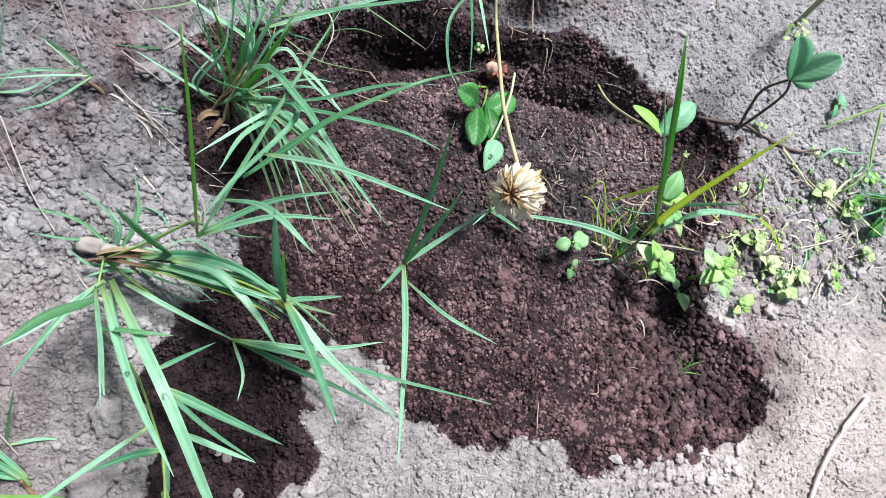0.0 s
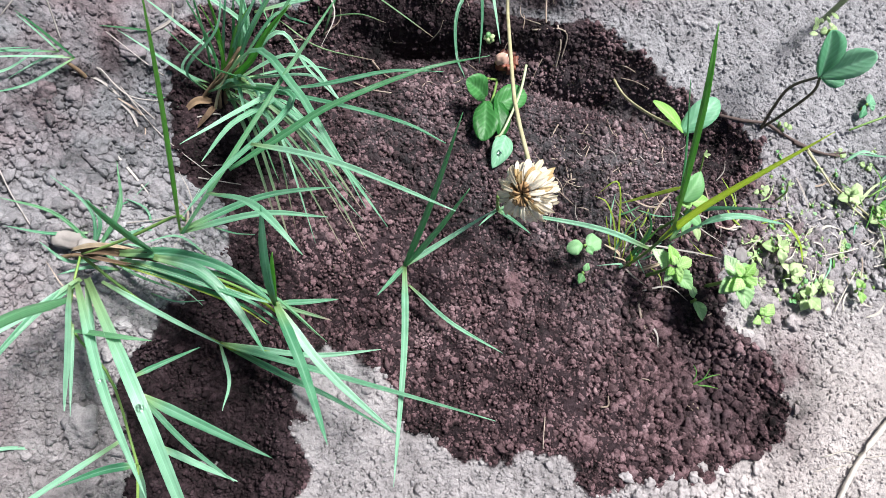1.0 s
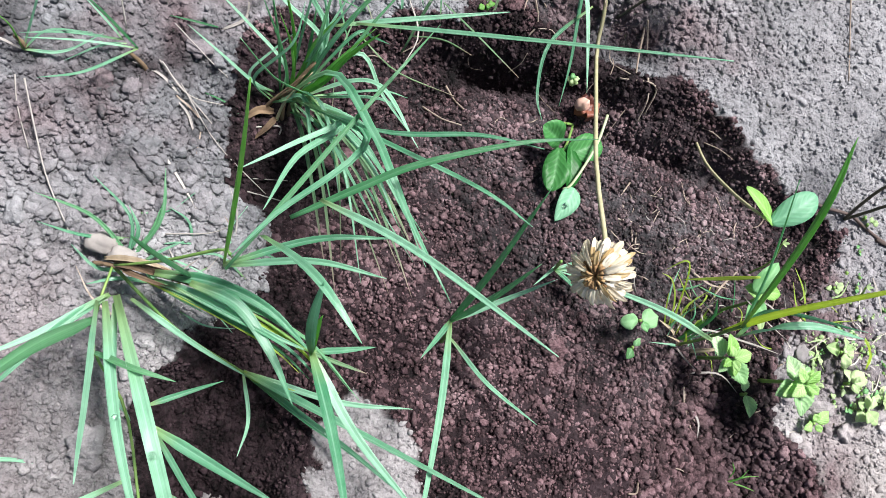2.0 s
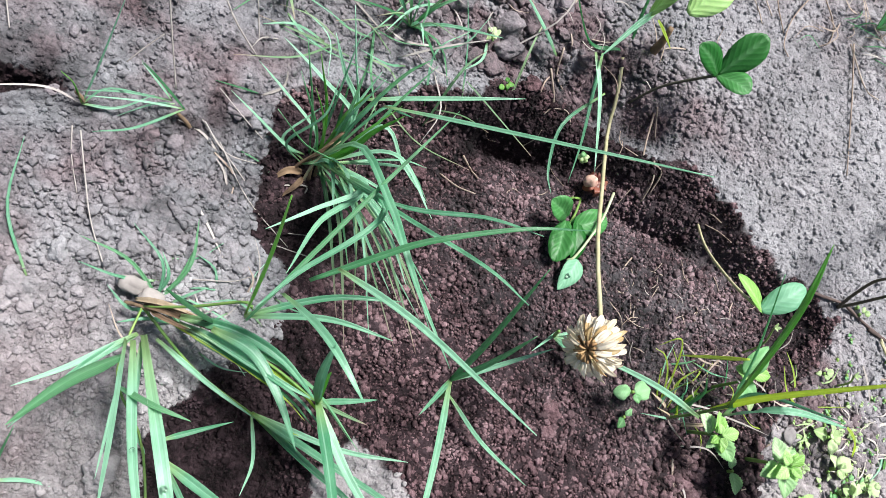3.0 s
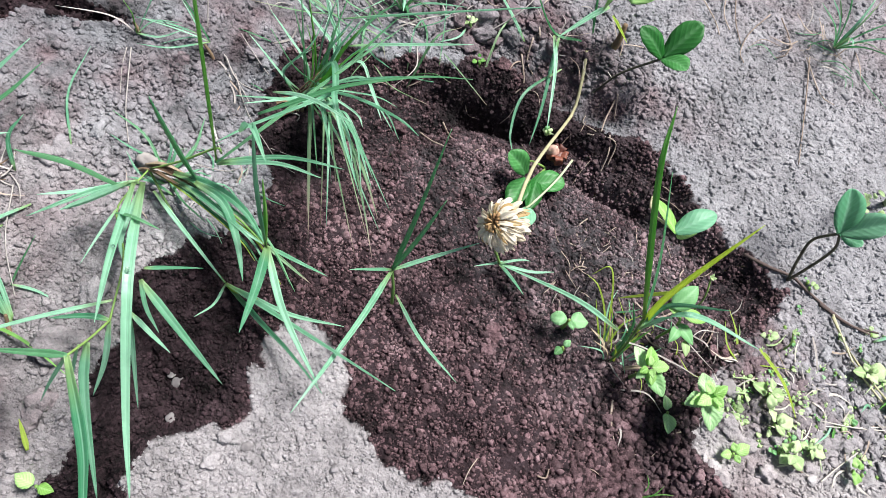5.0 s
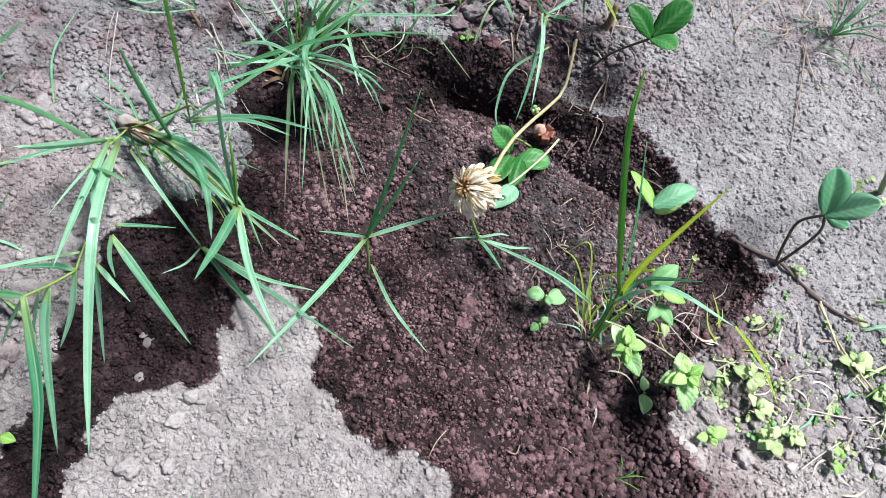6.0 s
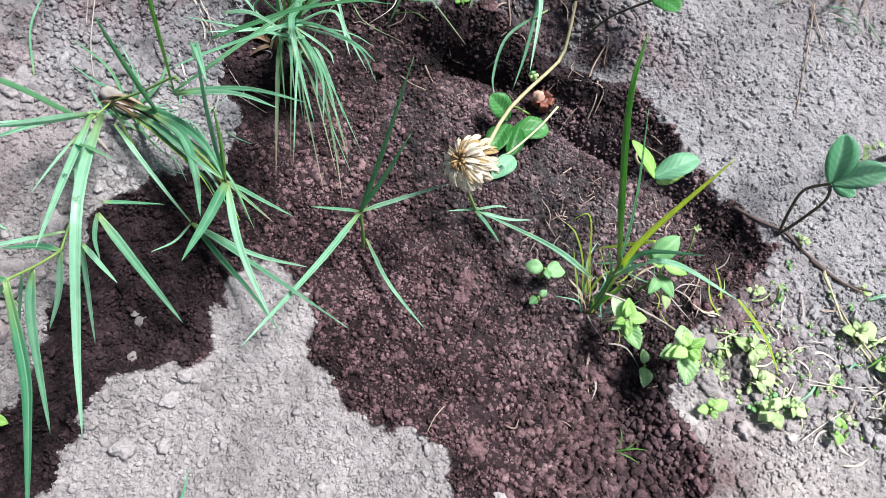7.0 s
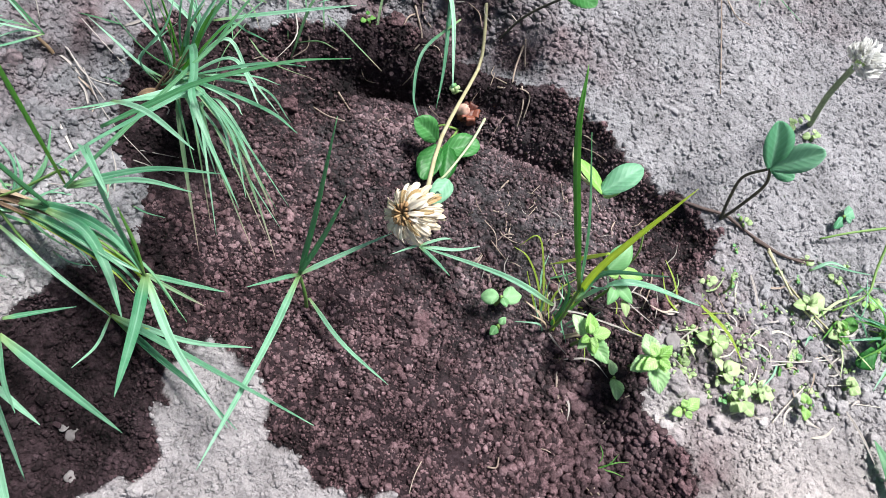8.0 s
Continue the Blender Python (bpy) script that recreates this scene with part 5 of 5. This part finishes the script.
strand("root", [(108.6, -50, -6.3), (114.5, -56.4, -4.9), (113.1, -65.9, -0.4)], ROOT, 0.45, 0.3, "thin pale root in damp soil", "root", "fine roots")
strand("root", [(47.2, 54.6, -12.6), (55.7, 53.9, -12.5), (55.9, 45.3, -10.8)], ROOT, 0.4, 0.3, "thin pale root in damp soil", "root", "fine roots")
strand("root", [(45.1, 136, -7.7), (43.2, 115.7, -6.3), (49.7, 98.6, -13.8)], ROOT, 0.5, 0.3, "thin pale root hanging in the pit wall", "root", "fine roots")
strand("root", [(45.2, 138.6, -6), (47.9, 125.3, -7.9)], ROOT, 0.4, 0.3, "thin pale root hanging in the pit wall", "root", "fine roots")
strand("root", [(-8, 136.2, -4.9), (-1.3, 125.2, -10.4), (-3.1, 119.4, -13.8)], ROOT, 0.5, 0.3, "thin pale root hanging in the pit wall", "root", "fine roots")
strand("root", [(-6, 144.7, -0.4), (-4.1, 135.6, -6.6), (1.6, 132, -10.8)], ROOT, 0.5, 0.3, "thin pale root hanging in the pit wall", "root", "fine roots")
strand("root", [(-30.9, 93.1, -22.9), (-26.1, 89.3, -24.7), (-23.7, 83.4, -16.9)], ROOT, 0.5, 0.3, "thin pale root in damp soil", "root", "fine roots")
strand("root", [(133.4, 200.6, 6.3), (135.4, 177.4, 7), (137.3, 157.3, 6.8), (139.2, 134.7, 6.5)], ROOT, 0.4, 0.25, "pale root strand lying on dry soil", "root", "fine roots")
strand("root", [(131.9, 200, 6.1), (142.8, 181, 6.6), (151.1, 177.1, 7.4)], ROOT, 0.38, 0.25, "pale root strand lying on dry soil", "root", "fine roots")
strand("root", [(106.8, 216.3, 6.3), (99.4, 201, 4), (97.4, 187.5, 3.3), (100.6, 181.4, 3.7)], ROOT, 0.38, 0.25, "pale root strand lying on dry soil", "root", "fine roots")
strand("root", [(113.3, 217.3, 6.5), (121.4, 207.2, 4.9), (121.9, 198.5, 4), (116.3, 193.2, 3.6)], ROOT, 0.38, 0.25, "pale root strand lying on dry soil", "root", "fine roots")
strand("root", [(68.3, 209.8, 5.1), (79.7, 199.3, 3.7), (84.3, 192.7, 2.8)], ROOT, 0.38, 0.25, "pale root strand lying on dry soil", "root", "fine roots")
strand("root", [(81.3, 222.5, 4.6), (83.3, 206.8, 3.6), (88.9, 198.7, 2.8)], ROOT, 0.38, 0.25, "pale root strand lying on dry soil", "root", "fine roots")
strand("root", [(85.9, 224.8, 4.7), (90.1, 206.2, 3.8), (96.5, 192.8, 3)], ROOT, 0.38, 0.25, "pale root strand lying on dry soil", "root", "fine roots")
strand("root", [(88, -6.4, -12.8), (89.6, -15.2, -12.5), (95, -20.6, -12.1)], ROOT, 0.45, 0.3, "thin pale root in damp soil", "root", "fine roots")
strand("root", [(63.2, -51, -4.8), (66.9, -50.4, -5.1), (67.3, -46.5, -5.5)], ROOT, 0.4, 0.3, "thin pale root in damp soil", "root", "fine roots")
strand("root", [(109.6, -16.4, -5.7), (115.8, -11.7, 0.1)], ROOT, 0.45, 0.3, "thin pale root in damp soil", "root", "fine roots")
strand("root", [(52.5, 71.6, -15.3), (49.3, 66.2, -14.7), (48.4, 63, -14.2)], ROOT, 0.4, 0.3, "thin pale root in damp soil", "root", "fine roots")
strand("root", [(48.4, 63, -14.2), (53.7, 53, -12.3), (54.5, 46.2, -11)], ROOT, 0.4, 0.3, "thin pale root in damp soil", "root", "fine roots")
strand("root", [(-39.2, 81.5, -21), (-32, 76.8, -15.3), (-24.4, 75.4, -12.7)], ROOT, 0.4, 0.3, "thin pale root in damp soil", "root", "fine roots")
strand("root", [(37.2, 111.2, -8.4), (50.3, 109.4, -2.1), (52.8, 100.5, -11.8)], ROOT, 0.45, 0.3, "thin pale root in the pit wall", "root", "fine roots")


# ---------------------------------------------------------------- tangles of thin dead and living grass
def tangle(cx, cy, sx, sy, n, long, rise, mats, label, wide=1.0):
    """Thin blades lying and standing criss-cross on the ground."""
    g = thing("grass_tangle", cx, cy, level(cx, cy), label, "grass", "grass tangles")
    for k in range(n):
        x, y, a = random.gauss(cx, sx), random.gauss(cy, sy), random.uniform(0, 6.28)
        s, h, c = long * random.uniform(0.4, 1.0), rise * random.uniform(0.1, 1.0), random.uniform(-0.9, 0.9)
        p = [(x, y), (x + 0.5 * s * math.cos(a), y + 0.5 * s * math.sin(a)), (x + 0.5 * s * (math.cos(a) + math.cos(a + c)), y + 0.5 * s * (math.sin(a) + math.sin(a + c)))]
        zs = [level(*q) for q in p]
        blade(g, [(*p[0], zs[0] + 0.3), (*p[1], max(zs[1], zs[0]) + 0.6 * h + 0.5), (*p[2], max(zs[2] + 0.4, zs[0] + h))], wide * random.uniform(0.5, 1.1), random.choice(mats), n=9)
    return g


tangle(90, 22, 9, 13, 24, 22, 9, (STRAW, GRASS_YELLOW, GRASS_YELLOW, GRASS_DARK, GRASS, ROOT), "tangle of dry straw and thin grass in damp soil")
tangle(78, 42, 20, 17, 40, 12, 2, (ROOT, ROOT, STRAW), "fine dead root fibres strewn over damp soil", 0.6)
tangle(120, 24, 12, 13, 20, 22, 4, (STRAW, STRAW, GRASS_YELLOW, ROOT), "tangle of dry straw on gravelly soil")
tangle(166, 20, 22, 13, 60, 20, 4, (STRAW_PALE, STRAW, ROOT, STRAW_PALE, WEED_PALE), "pale dry straw and weed stems on gravelly soil", 1.2)
tangle(214, 38, 16, 14, 32, 26, 10, (STRAW, WEED_PALE, GRASS_BRIGHT, GRASS), "pale grass among gravelly weeds", 1.6)
tangle(-75, 122, 22, 14, 46, 46, 26, (GRASS, GRASS, GRASS_DARK, GRASS_PINK, STRAW), "thin pale green grass behind the big tuft", 1.2)
tangle(-118, 62, 10, 12, 8, 26, 2, (STRAW, ROOT, GRASS_DARK), "thin dead straw beside the big tuft")
tangle(-108, 8, 12, 12, 16, 24, 8, (STRAW, GRASS, GRASS, ROOT), "dead straw and thin blades round the creeping grass")
tangle(0, 150, 34, 8, 26, 20, 6, (ROOT, STRAW, ROOT), "fine roots and dry straw on crumbly soil", 0.8)
tangle(-190, -70, 20, 30, 30, 48, 22, (GRASS, GRASS, GRASS_DARK, STRAW), "loose bluish grass on dry soil", 2.0)
tangle(140, 214, 16, 10, 26, 28, 10, (ROOT, STRAW, GRASS_DARK), "bare drooping roots and thin grass on dry soil", 0.9)
tangle(-124, 0, 5, 5, 12, 32, 20, (GRASS, GRASS, GRASS_DARK), "thin green blades round the creeping grass", 1.6)
tangle(-178, -100, 12, 12, 26, 44, 26, (GRASS, GRASS, GRASS_DARK, GRASS_BRIGHT), "dense low tuft of fresh bluish grass", 2.0)
g = grass("grass_tuft", -86, 66, "thin green blades crowded in the big tuft")
for k in range(13):
    a, s, h = random.uniform(-1.2, -0.65), random.uniform(34, 76), random.uniform(6, 30)
    x, y = -86 + random.uniform(-6, 6), 64 + random.uniform(-5, 5)
    tx, ty = x + s * math.cos(a), y + s * math.sin(a)
    blade(g, [(x, y, level(x, y)), (x + 0.4 * s * math.cos(a), y + 0.4 * s * math.sin(a), level(x, y) + h + 6), (tx, ty, level(tx, ty) + random.uniform(2, h))],
          random.uniform(0.8, 1.8), random.choice((GRASS, GRASS, GRASS, GRASS_PINK, GRASS_PINK, GRASS_DARK)))
for k in range(10):
    a, s, h = random.uniform(0.8, 2.6), random.uniform(14, 30), random.uniform(30, 56)
    x, y = -88 + random.uniform(-5, 5), 66 + random.uniform(-5, 5)
    blade(g, [(x, y, level(x, y)), (x + 0.3 * s * math.cos(a), y + 0.3 * s * math.sin(a), 0.6 * h), (x + s * math.cos(a), y + s * math.sin(a), h)],
          random.uniform(1.0, 2.0), random.choice((GRASS, GRASS_DARK, GRASS_BRIGHT)))
tangle(-181, -26, 4, 4, 16, 20, 4, (ROOT, STRAW, SHEATH), "uprooted clump of pale dry roots on dry soil", 0.8)
g = thing("broad_leaf_weed", 242, -29, level(242, -29), "dark green broad leaf at the edge of sandy soil", "weed")
leaf(g, (238.5, -29.8, 6.4), (226.6, -6.3, 7.3), 7, GRASS_DARK, egg_shape, 2.0)
g = grass("grass_shoot", -35, -137, "single thin grass blade on pale sandy soil")
blade(g, [(-34.6, -137, 3.5), (-36.5, -122.9, 7.5), (-39.1, -109.2, 11.4)], 1.6, GRASS)
# drops of dew
DEW, n, l, b = nodes_of("water")
b.inputs["Base Color"].default_value, b.inputs["Roughness"].default_value = (1, 1, 1, 1), 0.02
b.inputs["Transmission Weight"].default_value, b.inputs["IOR"].default_value = 1.0, 1.33
for x, y, z, r, where in ((-102.6, -46.0, 49.9, 1.1, "grass blade"), (21.5, 53.5, -8.3, 1.0, "clover leaf"), (-113.5, -39.5, 42.3, 0.8, "grass blade")):
    bm = lump_mesh(r, 2, 0.8, 3, 0.05)
    bmesh.ops.translate(bm, vec=(x, y, z), verts=bm.verts)
    tagged(part("water_drop", bm, DEW), "clear drop of water on a " + where, "water drop", "water drops")
# curled rootlets in the damp soil
curl = random.Random(7)
for cx, cy, sx, sy, n in ((75, 62, 28, 24, 12), (20, 108, 40, 10, 9), (100, -30, 28, 24, 6), (-40, 84, 24, 14, 6)):
    for _ in range(n):
        x, y, a, s = curl.gauss(cx, sx), curl.gauss(cy, sy), curl.uniform(0, 6.28), curl.uniform(3, 9)
        if float(dampness(np.array([x]), np.array([y]))[0]) < 2:
            continue
        b = a + curl.uniform(-1.2, 1.2)
        p = [(x, y), (x + s * math.cos(a), y + s * math.sin(a)), (x + s * (math.cos(a) + math.cos(b)), y + s * (math.sin(a) + math.sin(b)))]
        strand("root", [(u, v, level(u, v) + w) for (u, v), w in zip(p, (0.8, 1.8, 0.8))], ROOT, 0.24, 0.14, "thin pale curled root in damp soil", "root", "fine roots")


# ---------------------------------------------------------------- clods, pebbles, crumbs
LUMPS = {}


def clod(x, y, r, damp=0, name="", label=""):
    """A clod or pebble of radius r mm, a third of it sunk in the soil; alike ones share a mesh."""
    kind = random.randrange(9)
    mat = (CRUMB_DRY, CRUMB_DAMP, PEBBLE)[damp]
    here = np.array([float(x)]), np.array([float(y)])
    mixed, wet_shade = (round(4 * float(dark_share(*here)[0])) / 4 if damp == 0 else 0.0), (round(2 * float(wet_shading(*here)[0])) / 2 if damp == 1 else 0.0)
    if (kind, damp, mixed, wet_shade) not in LUMPS:
        bm = lump_mesh(1.0, kind + 1, 0.72, 3, 0.6 if damp < 2 else 0.3)
        for v in bm.verts:
            v.co *= 1 + (0.16 if damp < 2 else 0.04) * noise.noise(v.co * 5.0 + Vector((kind, 2, 7)))
        bmesh.ops.scale(bm, vec=(0.001, 0.001, 0.001), verts=bm.verts)
        me = bpy.data.meshes.new("clod")
        bm.to_mesh(me)
        bm.free()
        me.shade_smooth()
        me.materials.append(mat)
        for key, share in (("mixed", mixed), ("wet_shade", wet_shade)):
            me.attributes.new(key, "FLOAT", "POINT").data.foreach_set("value", np.full(len(me.vertices), share, np.float32))
        LUMPS[kind, damp, mixed, wet_shade] = me
    ob = new(name or ("soil_clod", "soil_clod", "pebble")[damp], LUMPS[kind, damp, mixed, wet_shade])
    ob.matrix_world = Matrix.LocRotScale(Vector((x, y, level(x, y) + 0.35 * r)) / 1000, Euler((random.uniform(-0.4, 0.4), random.uniform(-0.4, 0.4), random.uniform(0, 6.28))),
                                         (r * random.uniform(0.85, 1.3), r * random.uniform(0.8, 1.1), r * random.uniform(0.55, 0.9)))
    return tagged(ob, label or ("pale grey crumbly clod of dry soil", "dark crumbly clod of damp soil", "pale smooth pebble lying on soil")[damp],
                  ("clod", "clod", "pebble")[damp], ("dry clods", "damp clods", "pebbles")[damp])


clod(-143.1, 52, 3.2)
clod(-135.2, 51.5, 3.5)
clod(-137.2, 15.6, 4.0)
clod(-125.8, 18.3, 3.6)
clod(-134.6, 4.8, 4.4)
clod(-106.9, 23.2, 3.0)
clod(-126.9, 34.7, 3.0)
for x, y, z, r, seed in ((-125.5, 0.8, 15, 3.4, 2), (-132.0, 3.5, 14, 3.6, 6)):
    g = thing("stone", x, y, level(x, y), "smooth cream-coloured stone beside creeping grass", "stone", "pale stones")
    bm = lump_mesh(r, seed, 0.7, 3, 0.28)
    bmesh.ops.scale(bm, vec=(1.25, 0.9, 1), verts=bm.verts)
    bmesh.ops.translate(bm, vec=(x, y, max(z - 4, level(x, y) + 0.3 * r)), verts=bm.verts)
    part("stone_body", bm, STONE, g)
clod(26.9, -1.3, 3.2, 1)
clod(26.3, -9.7, 2.8, 1)
clod(53.3, -64.2, 4.2, 1)
clod(94.6, -37.2, 2.4, 1)
clod(82.6, -51.9, 2.4, 1)
clod(95.4, -63.1, 2.4, 1)
clod(71.2, -62.2, 2.4, 1)
clod(70.5, -33.3, 2.4, 1)
clod(101.6, -52.4, 2.4, 1)
clod(69.1, -77, 2.2)
clod(79.1, -79.7, 2.2)
clod(89.2, -85.6, 2.2)
clod(100, -78.6, 2.2)
clod(113.3, -76.5, 2.2)
clod(109.4, -83, 2.2)
clod(84.8, -88.3, 2.2)
clod(73.5, -83.1, 2.2)
clod(95.2, -83.7, 2.2)
clod(105.4, -75, 2.2)
clod(-84.6, -70, 2.2, 2)
clod(-80.6, -83.3, 2.2, 2)
clod(-48.3, -82.4, 1.8, 2)
clod(-88.2, -68, 1.8, 2)
clod(-64.4, -112.3, 4.5)
clod(-52.1, -106.2, 3.0)
clod(-56.9, -82, 3.0)
clod(-57.8, -91.9, 3.0)
clod(-123.2, -53.5, 5.8)
clod(-126.3, -75.3, 6)
clod(-121.2, -70.3, 3.5)
clod(-120.7, -100.8, 3.5)
clod(-119.9, -93.3, 3.5)
clod(-164.4, -5.4, 3.6)
clod(-167.5, -10.7, 3.6)
clod(-156.6, 7.4, 3.6)
clod(134.3, -2, 4.2)
clod(136.2, -23.9, 3.6)
clod(142.3, -7.1, 3.6)
clod(-53.8, 146.7, 5.0)
clod(-31.5, 143.1, 5.0)
clod(-34.4, 126.9, 5.0)
clod(-30.1, 157, 5.0)
clod(-123.2, -53.8, 3.0)
clod(-41.5, 154.7, 5.0)
clod(-28.7, 136.1, 5.0)
clod(-41.9, 137.4, 5.0)
clod(-21.7, 149.9, 5.0)
clod(-11.5, 161.5, 5.0)
clod(-55.4, 125.7, 4.2)
clod(-66, 130.4, 4.2)
clod(-51.4, 152.7, 4.2)
clod(-20.8, 167, 4.2)
clod(-23.6, 134.9, 4.2)
clod(131.2, 14.1, 4.0, 2)
for spread_x, spread_y, cx, cy, n, lo, hi, kind in ((34, 15, 168, 22, 70, 1.8, 3.6, 0), (30, 26, -130, 20, 40, 1.2, 2.2, 0), (24, 22, 106, -42, 40, 1.4, 2.5, 1),
                                                    (36, 14, -32, 148, 24, 1.8, 4.2, 0), (22, 5, 108, -84, 26, 1.4, 2.6, 0), (60, 40, 40, -10, 12, 1.4, 2.4, 1), (12, 34, -95, -82, 10, 1.2, 2.2, 1), (14, 26, -74, 40, 12, 1.6, 3.4, 1)):
    for _ in range(n):
        x, y = random.gauss(cx, spread_x), random.gauss(cy, spread_y)
        inside_damp = float(dampness(np.array([x]), np.array([y]))[0]) > 0
        clod(x, y, random.uniform(lo, hi), 1 if inside_damp else 0)


def crumbs(name, label, material, damp, count, seed, lo, shape, most):
    """Loose crumbs too many to count, in one mesh."""
    rng = np.random.default_rng(seed)
    bases = []
    for k in range(10):
        bm = lump_mesh(1.0, 20 + k + seed, 0.9 if damp else 0.55, 1 if k % 2 else 2, 0.75 if damp else 0.8)
        for d in rng.normal(size=(7, 3)):       # broken faces
            d = Vector(d).normalized()
            for v in bm.verts:
                v.co -= d * max(0.0, v.co.dot(d) - 0.62)
        bm.verts.index_update()
        bases.append((np.array([v.co[:] for v in bm.verts]), np.array([[v.index for v in f.verts] for f in bm.faces])))
        bm.free()
    octa = np.array([(1, 0, 0), (-1, 0, 0), (0, 1, 0), (0, -1, 0), (0, 0, 1), (0, 0, -1)], float)
    sides = np.array([(4, 0, 2), (4, 2, 1), (4, 1, 3), (4, 3, 0), (5, 2, 0), (5, 1, 2), (5, 3, 1), (5, 0, 3)])
    bases += [(octa * rng.uniform(0.65, 1.25, (6, 1)), sides) for _ in range(6)]
    x, y = rng.uniform(-255, 255, count), rng.uniform(-160, 280, count)
    d = dampness(x, y)
    keep = d > 0.3 if damp else d < 0.8
    if not damp:
        patch = 0.22 + 0.12 * smooth(20, 80, x) * smooth(50, 90, y) + 0.9 * (hill(x, y, 168, 24, 44, 22) + hill(x, y, -130, 15, 45, 34) + hill(x, y, -5, 150, 80, 20) + 0.7 * hill(x, y, 95, -82, 40, 8)
                              + 0.9 * hill(x, y, -20, -110, 75, 30) + 0.5 * hill(x, y, -140, -60, 30, 40))
        keep &= rng.uniform(0, 1, count) < np.clip(patch + 0.3 * value_noise(x, y, 30, 77), 0.05, 1)
    x, y = x[keep], y[keep]
    coarse = 1 + (1.6 * hill(x, y, 112, -42, 24, 30) if damp else 1.5 * hill(x, y, 168, 22, 40, 18) + 0.8 * hill(x, y, -130, 18, 36, 30) + 0.9 * hill(x, y, -5, 150, 70, 16))
    r = np.minimum(lo + rng.gamma(1.15, shape, len(x)) * coarse, most)
    z = relief(x, y) + (1.5 * value_noise(x, y, 13, 33) if damp else 0) + (0.45 if damp else 0.12 + 0.2 * (coarse > 1.4)) * r + rng.uniform(-0.2, 0.5, len(x))
    co, faces, start = [], [], 0
    ang, tip = rng.uniform(0, 6.283, len(x)), rng.uniform(-0.7, 0.7, len(x))
    sx, sy = rng.uniform(0.75, 1.35, len(x)), rng.uniform(0.7, 1.1, len(x))
    pick = np.where(r < 0.55, 10 + rng.integers(0, 6, len(x)), rng.integers(0, 5, len(x)) * 2 + (r < 1.0))
    for k in range(16):
        i = np.nonzero(pick == k)[0]
        if not len(i):
            continue
        v, f = bases[k]
        p = v[None] * np.stack([r[i] * sx[i], r[i] * sy[i], r[i]], -1)[:, None]
        c, s = np.cos(tip[i])[:, None], np.sin(tip[i])[:, None]
        p = np.stack([p[..., 0], p[..., 1] * c - p[..., 2] * s, p[..., 1] * s + p[..., 2] * c], -1)
        c, s = np.cos(ang[i])[:, None], np.sin(ang[i])[:, None]
        p = np.stack([p[..., 0] * c - p[..., 1] * s, p[..., 0] * s + p[..., 1] * c, p[..., 2]], -1)
        p += np.stack([x[i], y[i], z[i]], -1)[:, None]
        co.append(p.reshape(-1, 3))
        faces.append((f[None] + (start + np.arange(len(i)) * len(v))[:, None, None]).reshape(-1, 3))
        start += len(i) * len(v)
    co, faces = np.concatenate(co) / 1000, np.concatenate(faces)
    me = bpy.data.meshes.new(name)
    me.vertices.add(len(co))
    me.vertices.foreach_set("co", co.astype(np.float32).ravel())
    me.loops.add(faces.size)
    me.loops.foreach_set("vertex_index", faces.astype(np.int32).ravel())
    me.polygons.add(len(faces))
    me.polygons.foreach_set("loop_start", np.arange(0, faces.size, 3, dtype=np.int32))
    me.update(calc_edges=True)
    at = me.attributes.new("mixed", "FLOAT", "POINT")
    at.data.foreach_set("value", (dried if damp else dark_share)(co[:, 0] * 1000, co[:, 1] * 1000).astype(np.float32))
    at = me.attributes.new("wet_shade", "FLOAT", "POINT")
    at.data.foreach_set("value", wet_shading(co[:, 0] * 1000, co[:, 1] * 1000).astype(np.float32))
    me.shade_smooth()
    me.materials.append(material)
    return tagged(new(name, me), label, "soil", kind="stuff")


crumbs("damp_crumbs", "dark damp soil crumbs covering the dug patch", CRUMB_DAMP, True, 270000, 1, 0.36, 0.23, 2.6)
crumbs("dry_crumbs", "pale dry soil crumbs strewn over the crust", CRUMB_DRY, False, 240000, 2, 0.28, 0.24, 2.6)
